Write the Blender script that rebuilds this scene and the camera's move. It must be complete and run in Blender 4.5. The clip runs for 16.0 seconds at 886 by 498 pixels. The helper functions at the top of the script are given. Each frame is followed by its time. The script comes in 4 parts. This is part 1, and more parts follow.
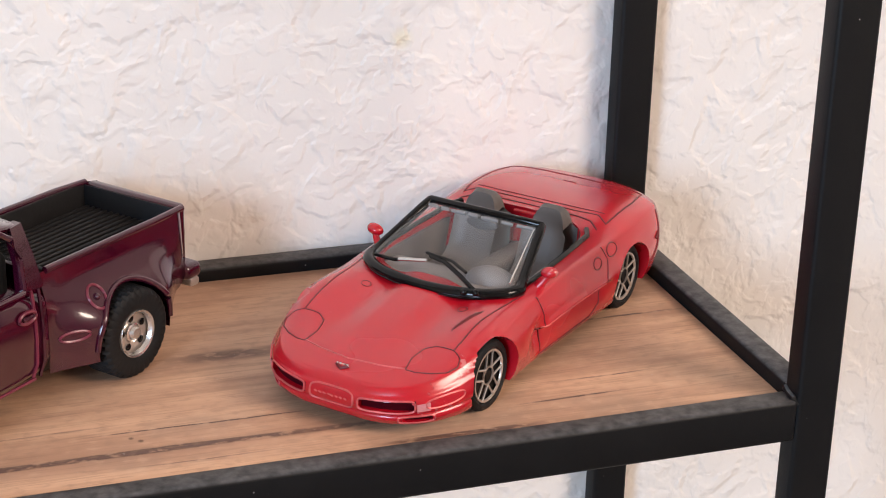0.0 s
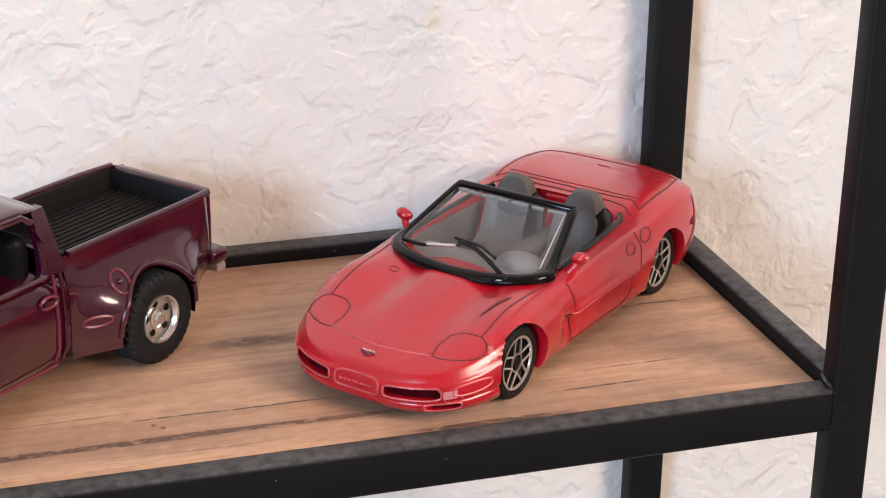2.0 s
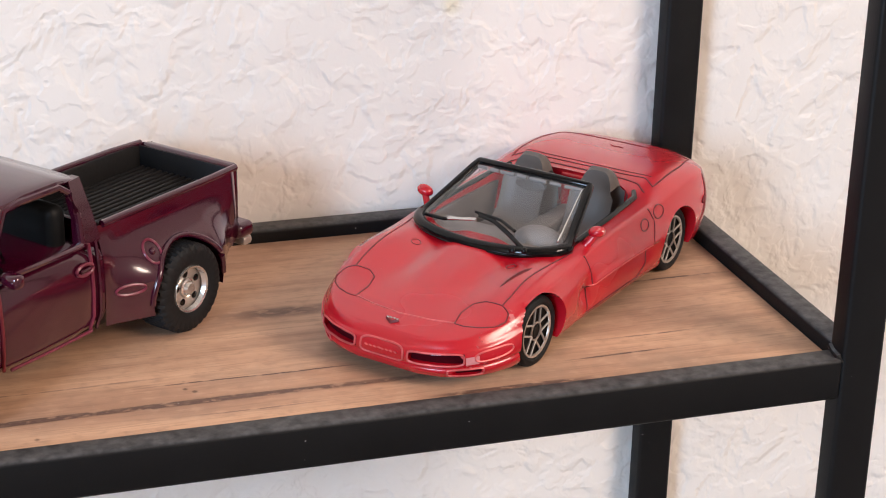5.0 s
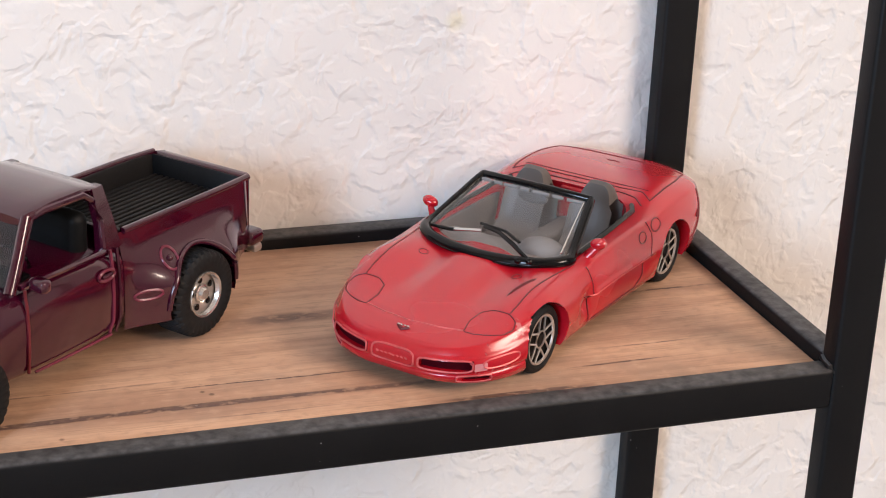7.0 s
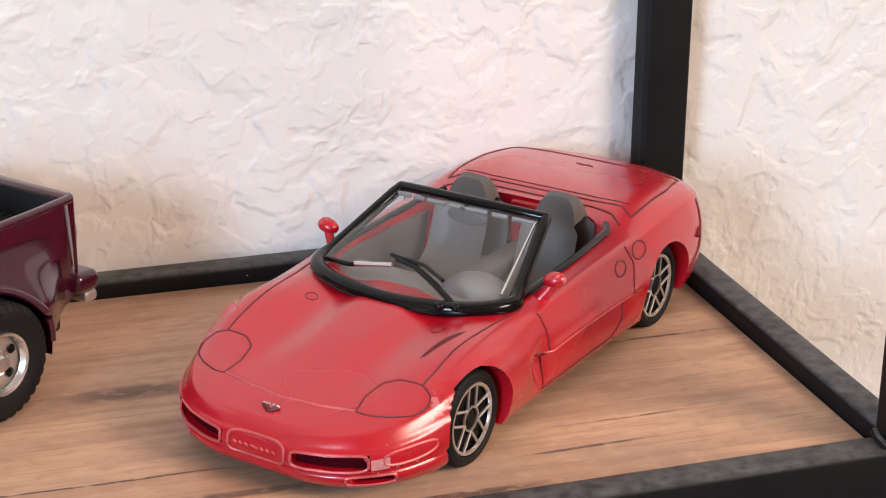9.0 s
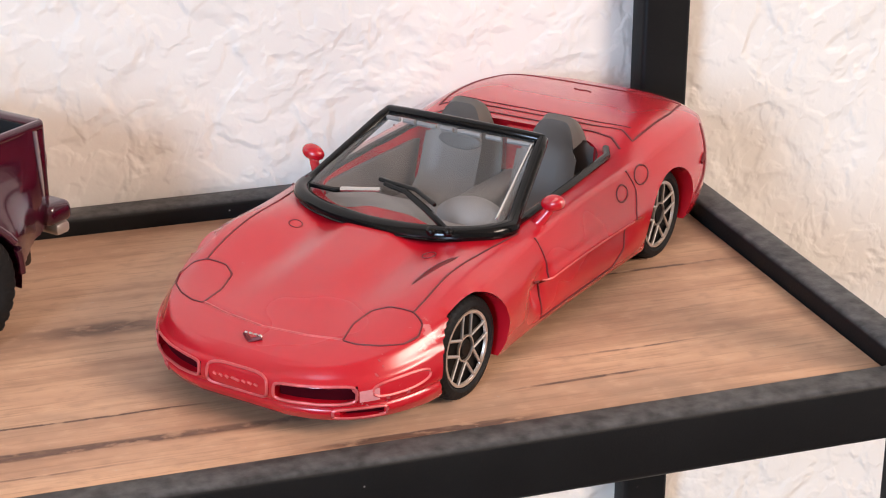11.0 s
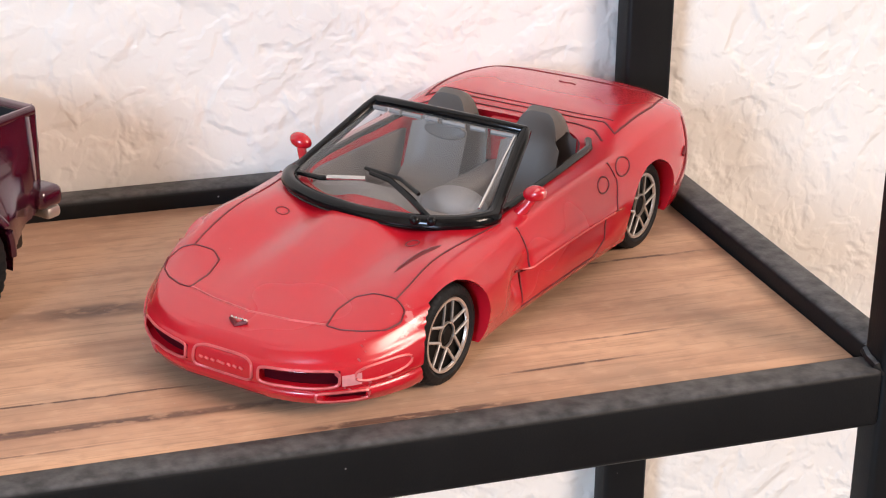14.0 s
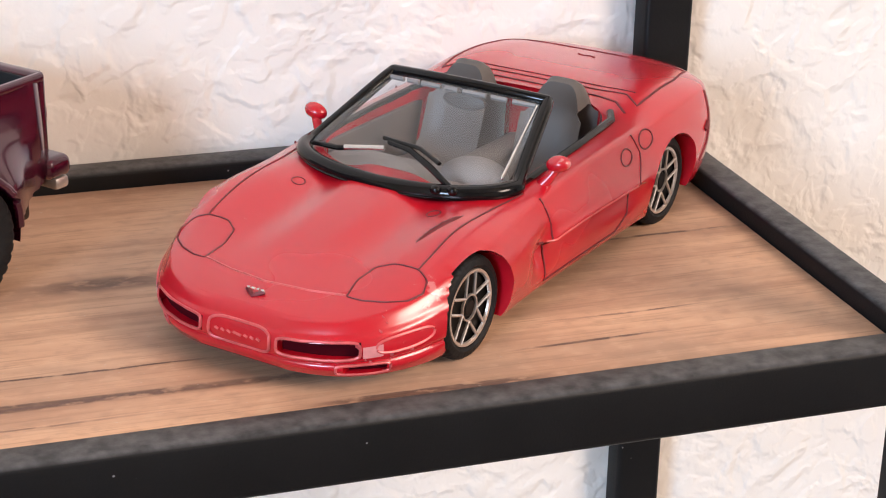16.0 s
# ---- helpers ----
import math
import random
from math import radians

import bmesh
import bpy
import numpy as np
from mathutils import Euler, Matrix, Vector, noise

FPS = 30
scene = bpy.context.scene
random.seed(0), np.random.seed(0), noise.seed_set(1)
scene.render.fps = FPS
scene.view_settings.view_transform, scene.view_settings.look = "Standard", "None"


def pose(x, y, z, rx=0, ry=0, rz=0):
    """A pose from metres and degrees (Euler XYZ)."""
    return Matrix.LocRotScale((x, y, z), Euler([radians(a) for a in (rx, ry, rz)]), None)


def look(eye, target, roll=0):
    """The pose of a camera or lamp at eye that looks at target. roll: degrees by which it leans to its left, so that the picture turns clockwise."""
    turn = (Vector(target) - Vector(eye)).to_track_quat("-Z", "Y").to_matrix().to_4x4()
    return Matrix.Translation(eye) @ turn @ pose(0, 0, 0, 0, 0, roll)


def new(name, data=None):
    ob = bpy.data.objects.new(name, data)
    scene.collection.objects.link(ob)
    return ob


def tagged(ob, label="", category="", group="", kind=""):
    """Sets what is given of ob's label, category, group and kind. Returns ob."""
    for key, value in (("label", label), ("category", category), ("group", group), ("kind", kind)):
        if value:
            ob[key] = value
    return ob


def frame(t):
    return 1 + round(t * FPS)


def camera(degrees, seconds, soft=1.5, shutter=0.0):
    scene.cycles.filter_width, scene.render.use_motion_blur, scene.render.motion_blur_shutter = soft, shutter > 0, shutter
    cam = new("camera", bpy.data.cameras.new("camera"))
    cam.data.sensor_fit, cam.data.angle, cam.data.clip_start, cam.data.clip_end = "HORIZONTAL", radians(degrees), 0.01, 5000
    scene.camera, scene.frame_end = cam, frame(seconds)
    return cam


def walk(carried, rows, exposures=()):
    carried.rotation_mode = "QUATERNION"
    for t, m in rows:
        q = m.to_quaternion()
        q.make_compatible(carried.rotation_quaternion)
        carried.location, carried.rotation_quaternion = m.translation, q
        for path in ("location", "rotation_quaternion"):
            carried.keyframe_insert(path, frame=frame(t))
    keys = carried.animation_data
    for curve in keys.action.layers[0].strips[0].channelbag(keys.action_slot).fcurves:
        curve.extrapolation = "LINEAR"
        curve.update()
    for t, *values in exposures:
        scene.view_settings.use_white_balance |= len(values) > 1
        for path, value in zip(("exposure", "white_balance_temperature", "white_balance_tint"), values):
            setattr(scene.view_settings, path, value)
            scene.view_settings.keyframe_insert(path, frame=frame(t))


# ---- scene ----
cam = camera(27.0, 16.0, soft=1.05)
PATH = [
    (0.0, look((-0.2089, -0.3428, 0.1977), (-0.1057, -0.0452, 0.0698), 1.42)),
    (0.5, look((-0.2012, -0.3516, 0.1983), (-0.1044, -0.0522, 0.0696), 0.87)),
    (1.0, look((-0.1976, -0.3520, 0.1974), (-0.1052, -0.0509, 0.0693), 0.45)),
    (1.5, look((-0.1980, -0.3463, 0.1955), (-0.1062, -0.0453, 0.0666), 0.52)),
    (2.0, look((-0.2011, -0.3381, 0.1937), (-0.1074, -0.0381, 0.0639), 0.84)),
    (2.5, look((-0.2074, -0.3316, 0.1928), (-0.1101, -0.0333, 0.0619), 1.34)),
    (3.0, look((-0.2150, -0.3310, 0.1934), (-0.1149, -0.0336, 0.0626), 1.83)),
    (3.5, look((-0.2147, -0.3358, 0.1914), (-0.1159, -0.0378, 0.0609), 1.53)),
    (4.0, look((-0.2132, -0.3405, 0.1900), (-0.1172, -0.0401, 0.0629), 1.18)),
    (4.2, look((-0.2129, -0.3427, 0.1898), (-0.1174, -0.0425, 0.0619), 1.11)),
    (6.3, look((-0.2163, -0.3624, 0.1946), (-0.1174, -0.0628, 0.0679), 1.90)),
    (6.5, look((-0.2214, -0.3628, 0.1957), (-0.1211, -0.0635, 0.0693), 2.12)),
    (7.0, look((-0.2306, -0.3605, 0.1972), (-0.1265, -0.0628, 0.0702), 2.49)),
    (7.5, look((-0.2278, -0.3635, 0.1975), (-0.1236, -0.0653, 0.0718), 2.55)),
    (8.0, look((-0.1899, -0.2988, 0.1778), (-0.0939, 0.0021, 0.0518), 1.56)),
    (8.5, look((-0.1707, -0.2706, 0.1617), (-0.0756, 0.0311, 0.0369), 0.95)),
    (9.0, look((-0.1632, -0.2502, 0.1510), (-0.0664, 0.0515, 0.0277), 0.47)),
    (9.5, look((-0.1583, -0.2341, 0.1399), (-0.0601, 0.0669, 0.0158), 0.08)),
    (10.0, look((-0.1582, -0.2333, 0.1354), (-0.0609, 0.0674, 0.0102), -0.15)),
    (12.5, look((-0.1589, -0.2463, 0.1370), (-0.0612, 0.0530, 0.0086), 0.26)),
    (13.0, look((-0.1573, -0.2477, 0.1388), (-0.0598, 0.0520, 0.0112), 0.37)),
    (13.5, look((-0.1555, -0.2498, 0.1396), (-0.0606, 0.0502, 0.0108), 0.30)),
    (14.0, look((-0.1587, -0.2432, 0.1382), (-0.0604, 0.0554, 0.0088), 0.76)),
    (14.5, look((-0.1619, -0.2377, 0.1368), (-0.0615, 0.0601, 0.0070), 1.15)),
    (15.0, look((-0.1651, -0.2330, 0.1356), (-0.0644, 0.0646, 0.0057), 1.30)),
    (15.5, look((-0.1661, -0.2323, 0.1331), (-0.0651, 0.0650, 0.0027), 1.32)),
    (16.0, look((-0.1622, -0.2354, 0.1300), (-0.0615, 0.0625, 0.0009), 1.20)),
]
walk(cam, PATH, ((0.0, -0.12), (7.5, -0.12), (9.0, -0.06), (12.0, 0.08), (16.0, 0.12)))

# ---- light ----
world = bpy.data.worlds.new("sky")
scene.world = world
world.use_nodes = True
wn = world.node_tree.nodes
sky = wn.new("ShaderNodeTexSky")
sky.sky_type = "NISHITA"
sky.sun_disc = False
sky.sun_elevation, sky.sun_rotation = radians(48), radians(200)
wn["Background"].inputs["Strength"].default_value = 0.12
world.node_tree.links.new(sky.outputs[0], wn["Background"].inputs[0])


def area_lamp(name, eye, target, w, h, watts, colour):
    d = bpy.data.lights.new(name, "AREA")
    d.shape, d.size, d.size_y, d.energy, d.color = "RECTANGLE", w, h, watts, colour
    ob = new(name, d)
    ob.matrix_world = look(eye, target)
    return ob


area_lamp("window_light_west", (-1.34, -1.25, 0.53), (-0.08, 0.08, 0.0), 0.42, 0.60, 30.0, (0.54, 0.74, 1.0))
area_lamp("window_light_east", (1.44, -1.65, 1.30), (-0.05, 0.05, 0.0), 1.0, 0.8, 60.0, (1.0, 0.80, 0.67))


# ---- materials ----
def shader(name, colour, rough=0.5, metal=0.0, coat=0.0, vary=0.06, grain=300.0, bump=0.05, stain=40.0, spec=0.5):
    """A surface with grain and larger stains; sizes in units per metre."""
    m = bpy.data.materials.new(name)
    m.use_nodes = True
    nt = m.node_tree
    n, li = nt.nodes, nt.links
    b = n["Principled BSDF"]
    b.inputs["Roughness"].default_value = rough
    b.inputs["Metallic"].default_value = metal
    b.inputs["Coat Weight"].default_value = coat
    b.inputs["Specular IOR Level"].default_value = spec
    b.inputs["Coat Roughness"].default_value = 0.08
    tc = n.new("ShaderNodeTexCoord")
    fine, big = n.new("ShaderNodeTexNoise"), n.new("ShaderNodeTexNoise")
    fine.inputs["Scale"].default_value, big.inputs["Scale"].default_value = grain, stain
    fine.inputs["Detail"].default_value = 4
    for t in (fine, big):
        li.new(tc.outputs["Object"], t.inputs["Vector"])
    mix = n.new("ShaderNodeMix")
    mix.data_type = "RGBA"
    mix.inputs[6].default_value = (*[c * (1 - vary * 2) for c in colour], 1)
    mix.inputs[7].default_value = (*[min(1, c * (1 + vary * 2)) for c in colour], 1)
    add = n.new("ShaderNodeMath")
    add.operation = "MULTIPLY_ADD"
    add.inputs[1].default_value, add.inputs[2].default_value = 0.5, 0.0
    s = n.new("ShaderNodeMath")
    s.operation = "ADD"
    li.new(fine.outputs["Fac"], s.inputs[0])
    li.new(big.outputs["Fac"], s.inputs[1])
    li.new(s.outputs[0], add.inputs[0])
    li.new(add.outputs[0], mix.inputs[0])
    li.new(mix.outputs[2], b.inputs["Base Color"])
    rr = n.new("ShaderNodeMapRange")
    rr.inputs["To Min"].default_value, rr.inputs["To Max"].default_value = rough * 0.8, min(1, rough * 1.25)
    li.new(big.outputs["Fac"], rr.inputs["Value"])
    li.new(rr.outputs[0], b.inputs["Roughness"])
    if bump:
        bp = n.new("ShaderNodeBump")
        bp.inputs["Strength"].default_value, bp.inputs["Distance"].default_value = bump, 0.0004
        li.new(fine.outputs["Fac"], bp.inputs["Height"])
        li.new(bp.outputs[0], b.inputs["Normal"])
    return m


def glass(name, tint, gloss, dust):
    """A clear pane; dust sets a thin diffuse veil that paints in milky reflections."""
    m = bpy.data.materials.new(name)
    m.use_nodes = True
    nt = m.node_tree
    n, li = nt.nodes, nt.links
    n.remove(n["Principled BSDF"])
    tr, gl, mx, fr = (n.new("ShaderNode" + k) for k in ("BsdfTransparent", "BsdfGlossy", "MixShader", "Fresnel"))
    tr.inputs[0].default_value = (*tint, 1)
    gl.inputs["Roughness"].default_value = 0.04
    fr.inputs["IOR"].default_value = gloss
    haze, film = n.new("ShaderNodeBsdfDiffuse"), n.new("ShaderNodeMixShader")
    haze.inputs[0].default_value, film.inputs[0].default_value = (0.75, 0.74, 0.73, 1), dust
    for a, b in ((tr.outputs[0], film.inputs[1]), (haze.outputs[0], film.inputs[2]), (fr.outputs[0], mx.inputs[0]), (film.outputs[0], mx.inputs[1]), (gl.outputs[0], mx.inputs[2]), (mx.outputs[0], n["Material Output"].inputs[0])):
        li.new(a, b)
    return m


def stucco_material():
    """Cream wall paint over a knocked-down plaster texture: flat islands with torn edges, pits and ripples."""
    m = bpy.data.materials.new("stucco_paint")
    m.use_nodes = True
    nt = m.node_tree
    n, li = nt.nodes, nt.links
    b = n["Principled BSDF"]
    b.inputs["Roughness"].default_value = 0.55
    tc = n.new("ShaderNodeTexCoord")

    def noise_tex(scale, detail, rough=0.5, distort=0.0):
        t = n.new("ShaderNodeTexNoise")
        for k, v in (("Scale", scale), ("Detail", detail), ("Roughness", rough), ("Distortion", distort)):
            t.inputs[k].default_value = v
        li.new(tc.outputs["Object"], t.inputs["Vector"])
        return t

    def step(src, lo, hi):
        r = n.new("ShaderNodeMapRange")
        r.interpolation_type = "SMOOTHSTEP"
        r.inputs["From Min"].default_value, r.inputs["From Max"].default_value = lo, hi
        li.new(src, r.inputs["Value"])
        return r.outputs[0]

    def maths(op, a, c, k=None):
        q = n.new("ShaderNodeMath")
        q.operation = op
        li.new(a, q.inputs[0])
        if k is None:
            li.new(c, q.inputs[1])
        else:
            q.inputs[1].default_value = k
        return q.outputs[0]

    islands = noise_tex(58, 3.5, 0.52, 0.35)
    torn = noise_tex(150, 2.5, 0.5, 0.3)
    ripple = noise_tex(300, 3, 0.5, 0.2)
    soft = noise_tex(16, 2)
    pits = n.new("ShaderNodeTexVoronoi")
    pits.inputs["Scale"].default_value = 75
    li.new(tc.outputs["Object"], pits.inputs["Vector"])
    h1 = step(islands.outputs["Fac"], 0.44, 0.535)
    h2 = maths("MULTIPLY", step(torn.outputs["Fac"], 0.46, 0.60), None, 0.45)
    h3 = maths("MULTIPLY", ripple.outputs["Fac"], None, 0.30)
    h4 = maths("MULTIPLY", soft.outputs["Fac"], None, 0.9)
    h5 = maths("MULTIPLY", step(pits.outputs["Distance"], 0.02, 0.085), None, 0.55)
    h = maths("ADD", maths("ADD", maths("ADD", h1, h2), maths("ADD", h3, h4)), h5)
    bp = n.new("ShaderNodeBump")
    bp.inputs["Strength"].default_value, bp.inputs["Distance"].default_value = 0.46, 0.0009
    li.new(h, bp.inputs["Height"])
    li.new(bp.outputs[0], b.inputs["Normal"])
    mix = n.new("ShaderNodeMix")
    mix.data_type = "RGBA"
    mix.inputs[6].default_value = (0.80, 0.755, 0.70, 1)
    mix.inputs[7].default_value = (0.86, 0.82, 0.775, 1)
    li.new(soft.outputs["Fac"], mix.inputs[0])
    spot = n.new("ShaderNodeVectorMath")
    spot.operation = "DISTANCE"
    spot.inputs[1].default_value = (-0.0616, 0.1206, 0.0617)
    li.new(tc.outputs["Object"], spot.inputs[0])
    stain = n.new("ShaderNodeMix")
    stain.data_type = "RGBA"
    stain.inputs[7].default_value = (0.80, 0.74, 0.52, 1)
    li.new(maths("MULTIPLY", step(spot.outputs["Value"], 0.0045, 0.0005), None, 0.6), stain.inputs[0])
    li.new(mix.outputs[2], stain.inputs[6])
    li.new(stain.outputs[2], b.inputs["Base Color"])
    return m


def wood_material():
    """Brown-washed pine: grain along x, dark resin streaks and hairline cracks that wander along the board."""
    m = bpy.data.materials.new("pine_board")
    m.use_nodes = True
    nt = m.node_tree
    n, li = nt.nodes, nt.links
    b = n["Principled BSDF"]
    b.inputs["Roughness"].default_value = 0.62
    tc = n.new("ShaderNodeTexCoord")
    sep = n.new("ShaderNodeSeparateXYZ")
    li.new(tc.outputs["Object"], sep.inputs[0])

    def stretched(scale, sx, detail, distort=0.0):
        mp = n.new("ShaderNodeMapping")
        mp.inputs["Scale"].default_value = (sx, 1, 1)
        li.new(tc.outputs["Object"], mp.inputs["Vector"])
        t = n.new("ShaderNodeTexNoise")
        t.inputs["Scale"].default_value, t.inputs["Detail"].default_value, t.inputs["Distortion"].default_value = scale, detail, distort
        li.new(mp.outputs[0], t.inputs["Vector"])
        return t.outputs["Fac"]

    def math2(op, a, c):
        q = n.new("ShaderNodeMath")
        q.operation = op
        for k, v in enumerate((a, c)):
            if isinstance(v, (int, float)):
                q.inputs[k].default_value = v
            else:
                li.new(v, q.inputs[k])
        return q.outputs[0]

    def ramp(src, lo, hi):
        r = n.new("ShaderNodeMapRange")
        r.interpolation_type = "SMOOTHSTEP"
        r.inputs["From Min"].default_value, r.inputs["From Max"].default_value = lo, hi
        li.new(src, r.inputs["Value"])
        return r.outputs[0]

    def blend(fac, a, c, mode="MIX"):
        x = n.new("ShaderNodeMix")
        x.data_type, x.blend_type = "RGBA", mode
        li.new(fac, x.inputs[0])
        for k, v in ((6, a), (7, c)):
            if isinstance(v, tuple):
                x.inputs[k].default_value = (*v, 1)
            else:
                li.new(v, x.inputs[k])
        return x.outputs[2]

    broad = stretched(70, 0.10, 3, 0.4)
    fibre = stretched(520, 0.035, 4)
    fine = stretched(1500, 0.05, 3)
    blot = stretched(45, 0.5, 3)
    col = blend(ramp(broad, 0.32, 0.68), (0.40, 0.222, 0.138), (0.66, 0.40, 0.25))
    col = blend(math2("MULTIPLY", ramp(fibre, 0.48, 0.75), 0.32), col, (0.25, 0.135, 0.075))
    col = blend(math2("MULTIPLY", ramp(blot, 0.50, 0.74), 0.6), col, (0.30, 0.20, 0.14))
    wander = math2("MULTIPLY", math2("SUBTRACT", stretched(40, 0.4, 4), 0.5), 0.0035)
    y = math2("ADD", sep.outputs[1], wander)
    grooves = None
    # y of the line, its half width, x from, x to, strength
    for y0, wide, x0, x1, k in ((0.0211, 0.0012, -0.40, -0.085, 1.0), (0.0310, 0.00035, -0.17, -0.105, 0.7), (0.0290, 0.00035, -0.06, -0.020, 0.8),
                                (0.0204, 0.0004, -0.068, -0.030, 0.8), (0.0608, 0.00045, -0.040, 0.004, 1.0), (0.0652, 0.0030, -0.145, -0.100, 0.45),
                                (0.0100, 0.0010, -0.105, -0.055, 0.9), (0.0355, 0.0003, -0.22, -0.150, 0.6), (0.0145, 0.0003, -0.16, -0.110, 0.5)):
        d = math2("ABSOLUTE", math2("SUBTRACT", y, y0), 0)
        line = math2("SUBTRACT", 1.0, ramp(d, wide * 0.4, wide * 1.3))
        inside = math2("MULTIPLY", ramp(sep.outputs[0], x0, x0 + 0.02), math2("SUBTRACT", 1.0, ramp(sep.outputs[0], x1 - 0.02, x1)))
        line = math2("MULTIPLY", math2("MULTIPLY", line, inside), math2("MULTIPLY", math2("ADD", ramp(blot, 0.3, 0.6), 0.35), k))
        grooves = line if grooves is None else math2("MAXIMUM", grooves, line)
    grooves = math2("MINIMUM", grooves, 1.0)
    mott = stretched(420, 0.55, 5)
    grooves = math2("MULTIPLY", grooves, math2("ADD", 0.45, ramp(mott, 0.35, 0.55)))
    grooves = math2("MINIMUM", grooves, 1.0)
    col = blend(grooves, col, (0.135, 0.075, 0.055))
    col = blend(math2("MULTIPLY", ramp(mott, 0.5, 0.72), 0.4), col, (0.33, 0.20, 0.13))
    col = blend(math2("MULTIPLY", ramp(math2("SUBTRACT", 1.0, mott), 0.52, 0.72), 0.25), col, (0.70, 0.46, 0.30))
    dust = stretched(900, 1.0, 2)
    col = blend(math2("MULTIPLY", ramp(dust, 0.70, 0.76), 0.3), col, (0.5, 0.45, 0.4))
    specks = n.new("ShaderNodeTexVoronoi")
    specks.inputs["Scale"].default_value = 95
    li.new(tc.outputs["Object"], specks.inputs["Vector"])
    col = blend(math2("MULTIPLY", math2("SUBTRACT", 1.0, ramp(specks.outputs["Distance"], 0.03, 0.09)), ramp(blot, 0.42, 0.6)), col, (0.10, 0.055, 0.035))
    col = blend(math2("MULTIPLY", ramp(fine, 0.52, 0.7), 0.35), col, (0.27, 0.15, 0.09))
    li.new(col, b.inputs["Base Color"])
    bp = n.new("ShaderNodeBump")
    bp.inputs["Strength"].default_value, bp.inputs["Distance"].default_value = 0.35, 0.0004
    li.new(math2("SUBTRACT", math2("ADD", math2("MULTIPLY", fibre, 0.6), math2("MULTIPLY", fine, 0.25)), grooves), bp.inputs["Height"])
    li.new(bp.outputs[0], b.inputs["Normal"])
    return m


def steel_material():
    """Black powder coat with a bloom of grey dust that lies on upward faces as specks."""
    m = shader("black_powder_coat", (0.006, 0.006, 0.0065), 0.48, vary=0.2, grain=2500, bump=0.10, stain=60, spec=0.2)
    n, li = m.node_tree.nodes, m.node_tree.links
    b = n["Principled BSDF"]
    geo = n.new("ShaderNodeNewGeometry")
    sep = n.new("ShaderNodeSeparateXYZ")
    li.new(geo.outputs["Normal"], sep.inputs[0])
    up = n.new("ShaderNodeMapRange")
    up.inputs["From Min"].default_value, up.inputs["From Max"].default_value = 0.45, 0.95
    li.new(sep.outputs[2], up.inputs["Value"])
    tc = n.new("ShaderNodeTexCoord")
    dust = n.new("ShaderNodeTexNoise")
    dust.inputs["Scale"].default_value, dust.inputs["Detail"].default_value = 420, 6
    li.new(tc.outputs["Object"], dust.inputs["Vector"])
    d2 = n.new("ShaderNodeMapRange")
    d2.inputs["From Min"].default_value, d2.inputs["From Max"].default_value = 0.3, 0.75
    d2.inputs["To Min"].default_value, d2.inputs["To Max"].default_value = 0.25, 0.95
    li.new(dust.outputs["Fac"], d2.inputs["Value"])
    f = n.new("ShaderNodeMath")
    f.operation = "MULTIPLY"
    li.new(up.outputs[0], f.inputs[0])
    li.new(d2.outputs[0], f.inputs[1])
    old = b.inputs["Base Color"].links[0].from_socket
    fleck = n.new("ShaderNodeTexVoronoi")
    fleck.inputs["Scale"].default_value = 170
    li.new(tc.outputs["Object"], fleck.inputs["Vector"])
    spot = n.new("ShaderNodeMapRange")
    spot.inputs["From Min"].default_value, spot.inputs["From Max"].default_value = 0.04, 0.02
    li.new(fleck.outputs["Distance"], spot.inputs["Value"])
    fm = n.new("ShaderNodeMix")
    fm.data_type = "RGBA"
    fm.inputs[7].default_value = (0.30, 0.29, 0.28, 1)
    li.new(spot.outputs[0], fm.inputs[0])
    li.new(old, fm.inputs[6])
    old = fm.outputs[2]
    mx = n.new("ShaderNodeMix")
    mx.data_type = "RGBA"
    mx.inputs[7].default_value = (0.13, 0.126, 0.125, 1)
    li.new(f.outputs[0], mx.inputs[0])
    li.new(old, mx.inputs[6])
    li.new(mx.outputs[2], b.inputs["Base Color"])
    return m


STUCCO, WOOD, STEEL = stucco_material(), wood_material(), steel_material()
PLAIN = shader("matt_room_paint", (0.58, 0.54, 0.50), 0.8, grain=60, stain=3)
FLOORING = shader("carpet", (0.30, 0.25, 0.20), 0.95, grain=900, stain=6, vary=0.2)
RED = shader("red_enamel", (0.49, 0.0045, 0.015), 0.25, coat=0.9, spec=0.4, vary=0.035, grain=180, bump=0.006, stain=35)


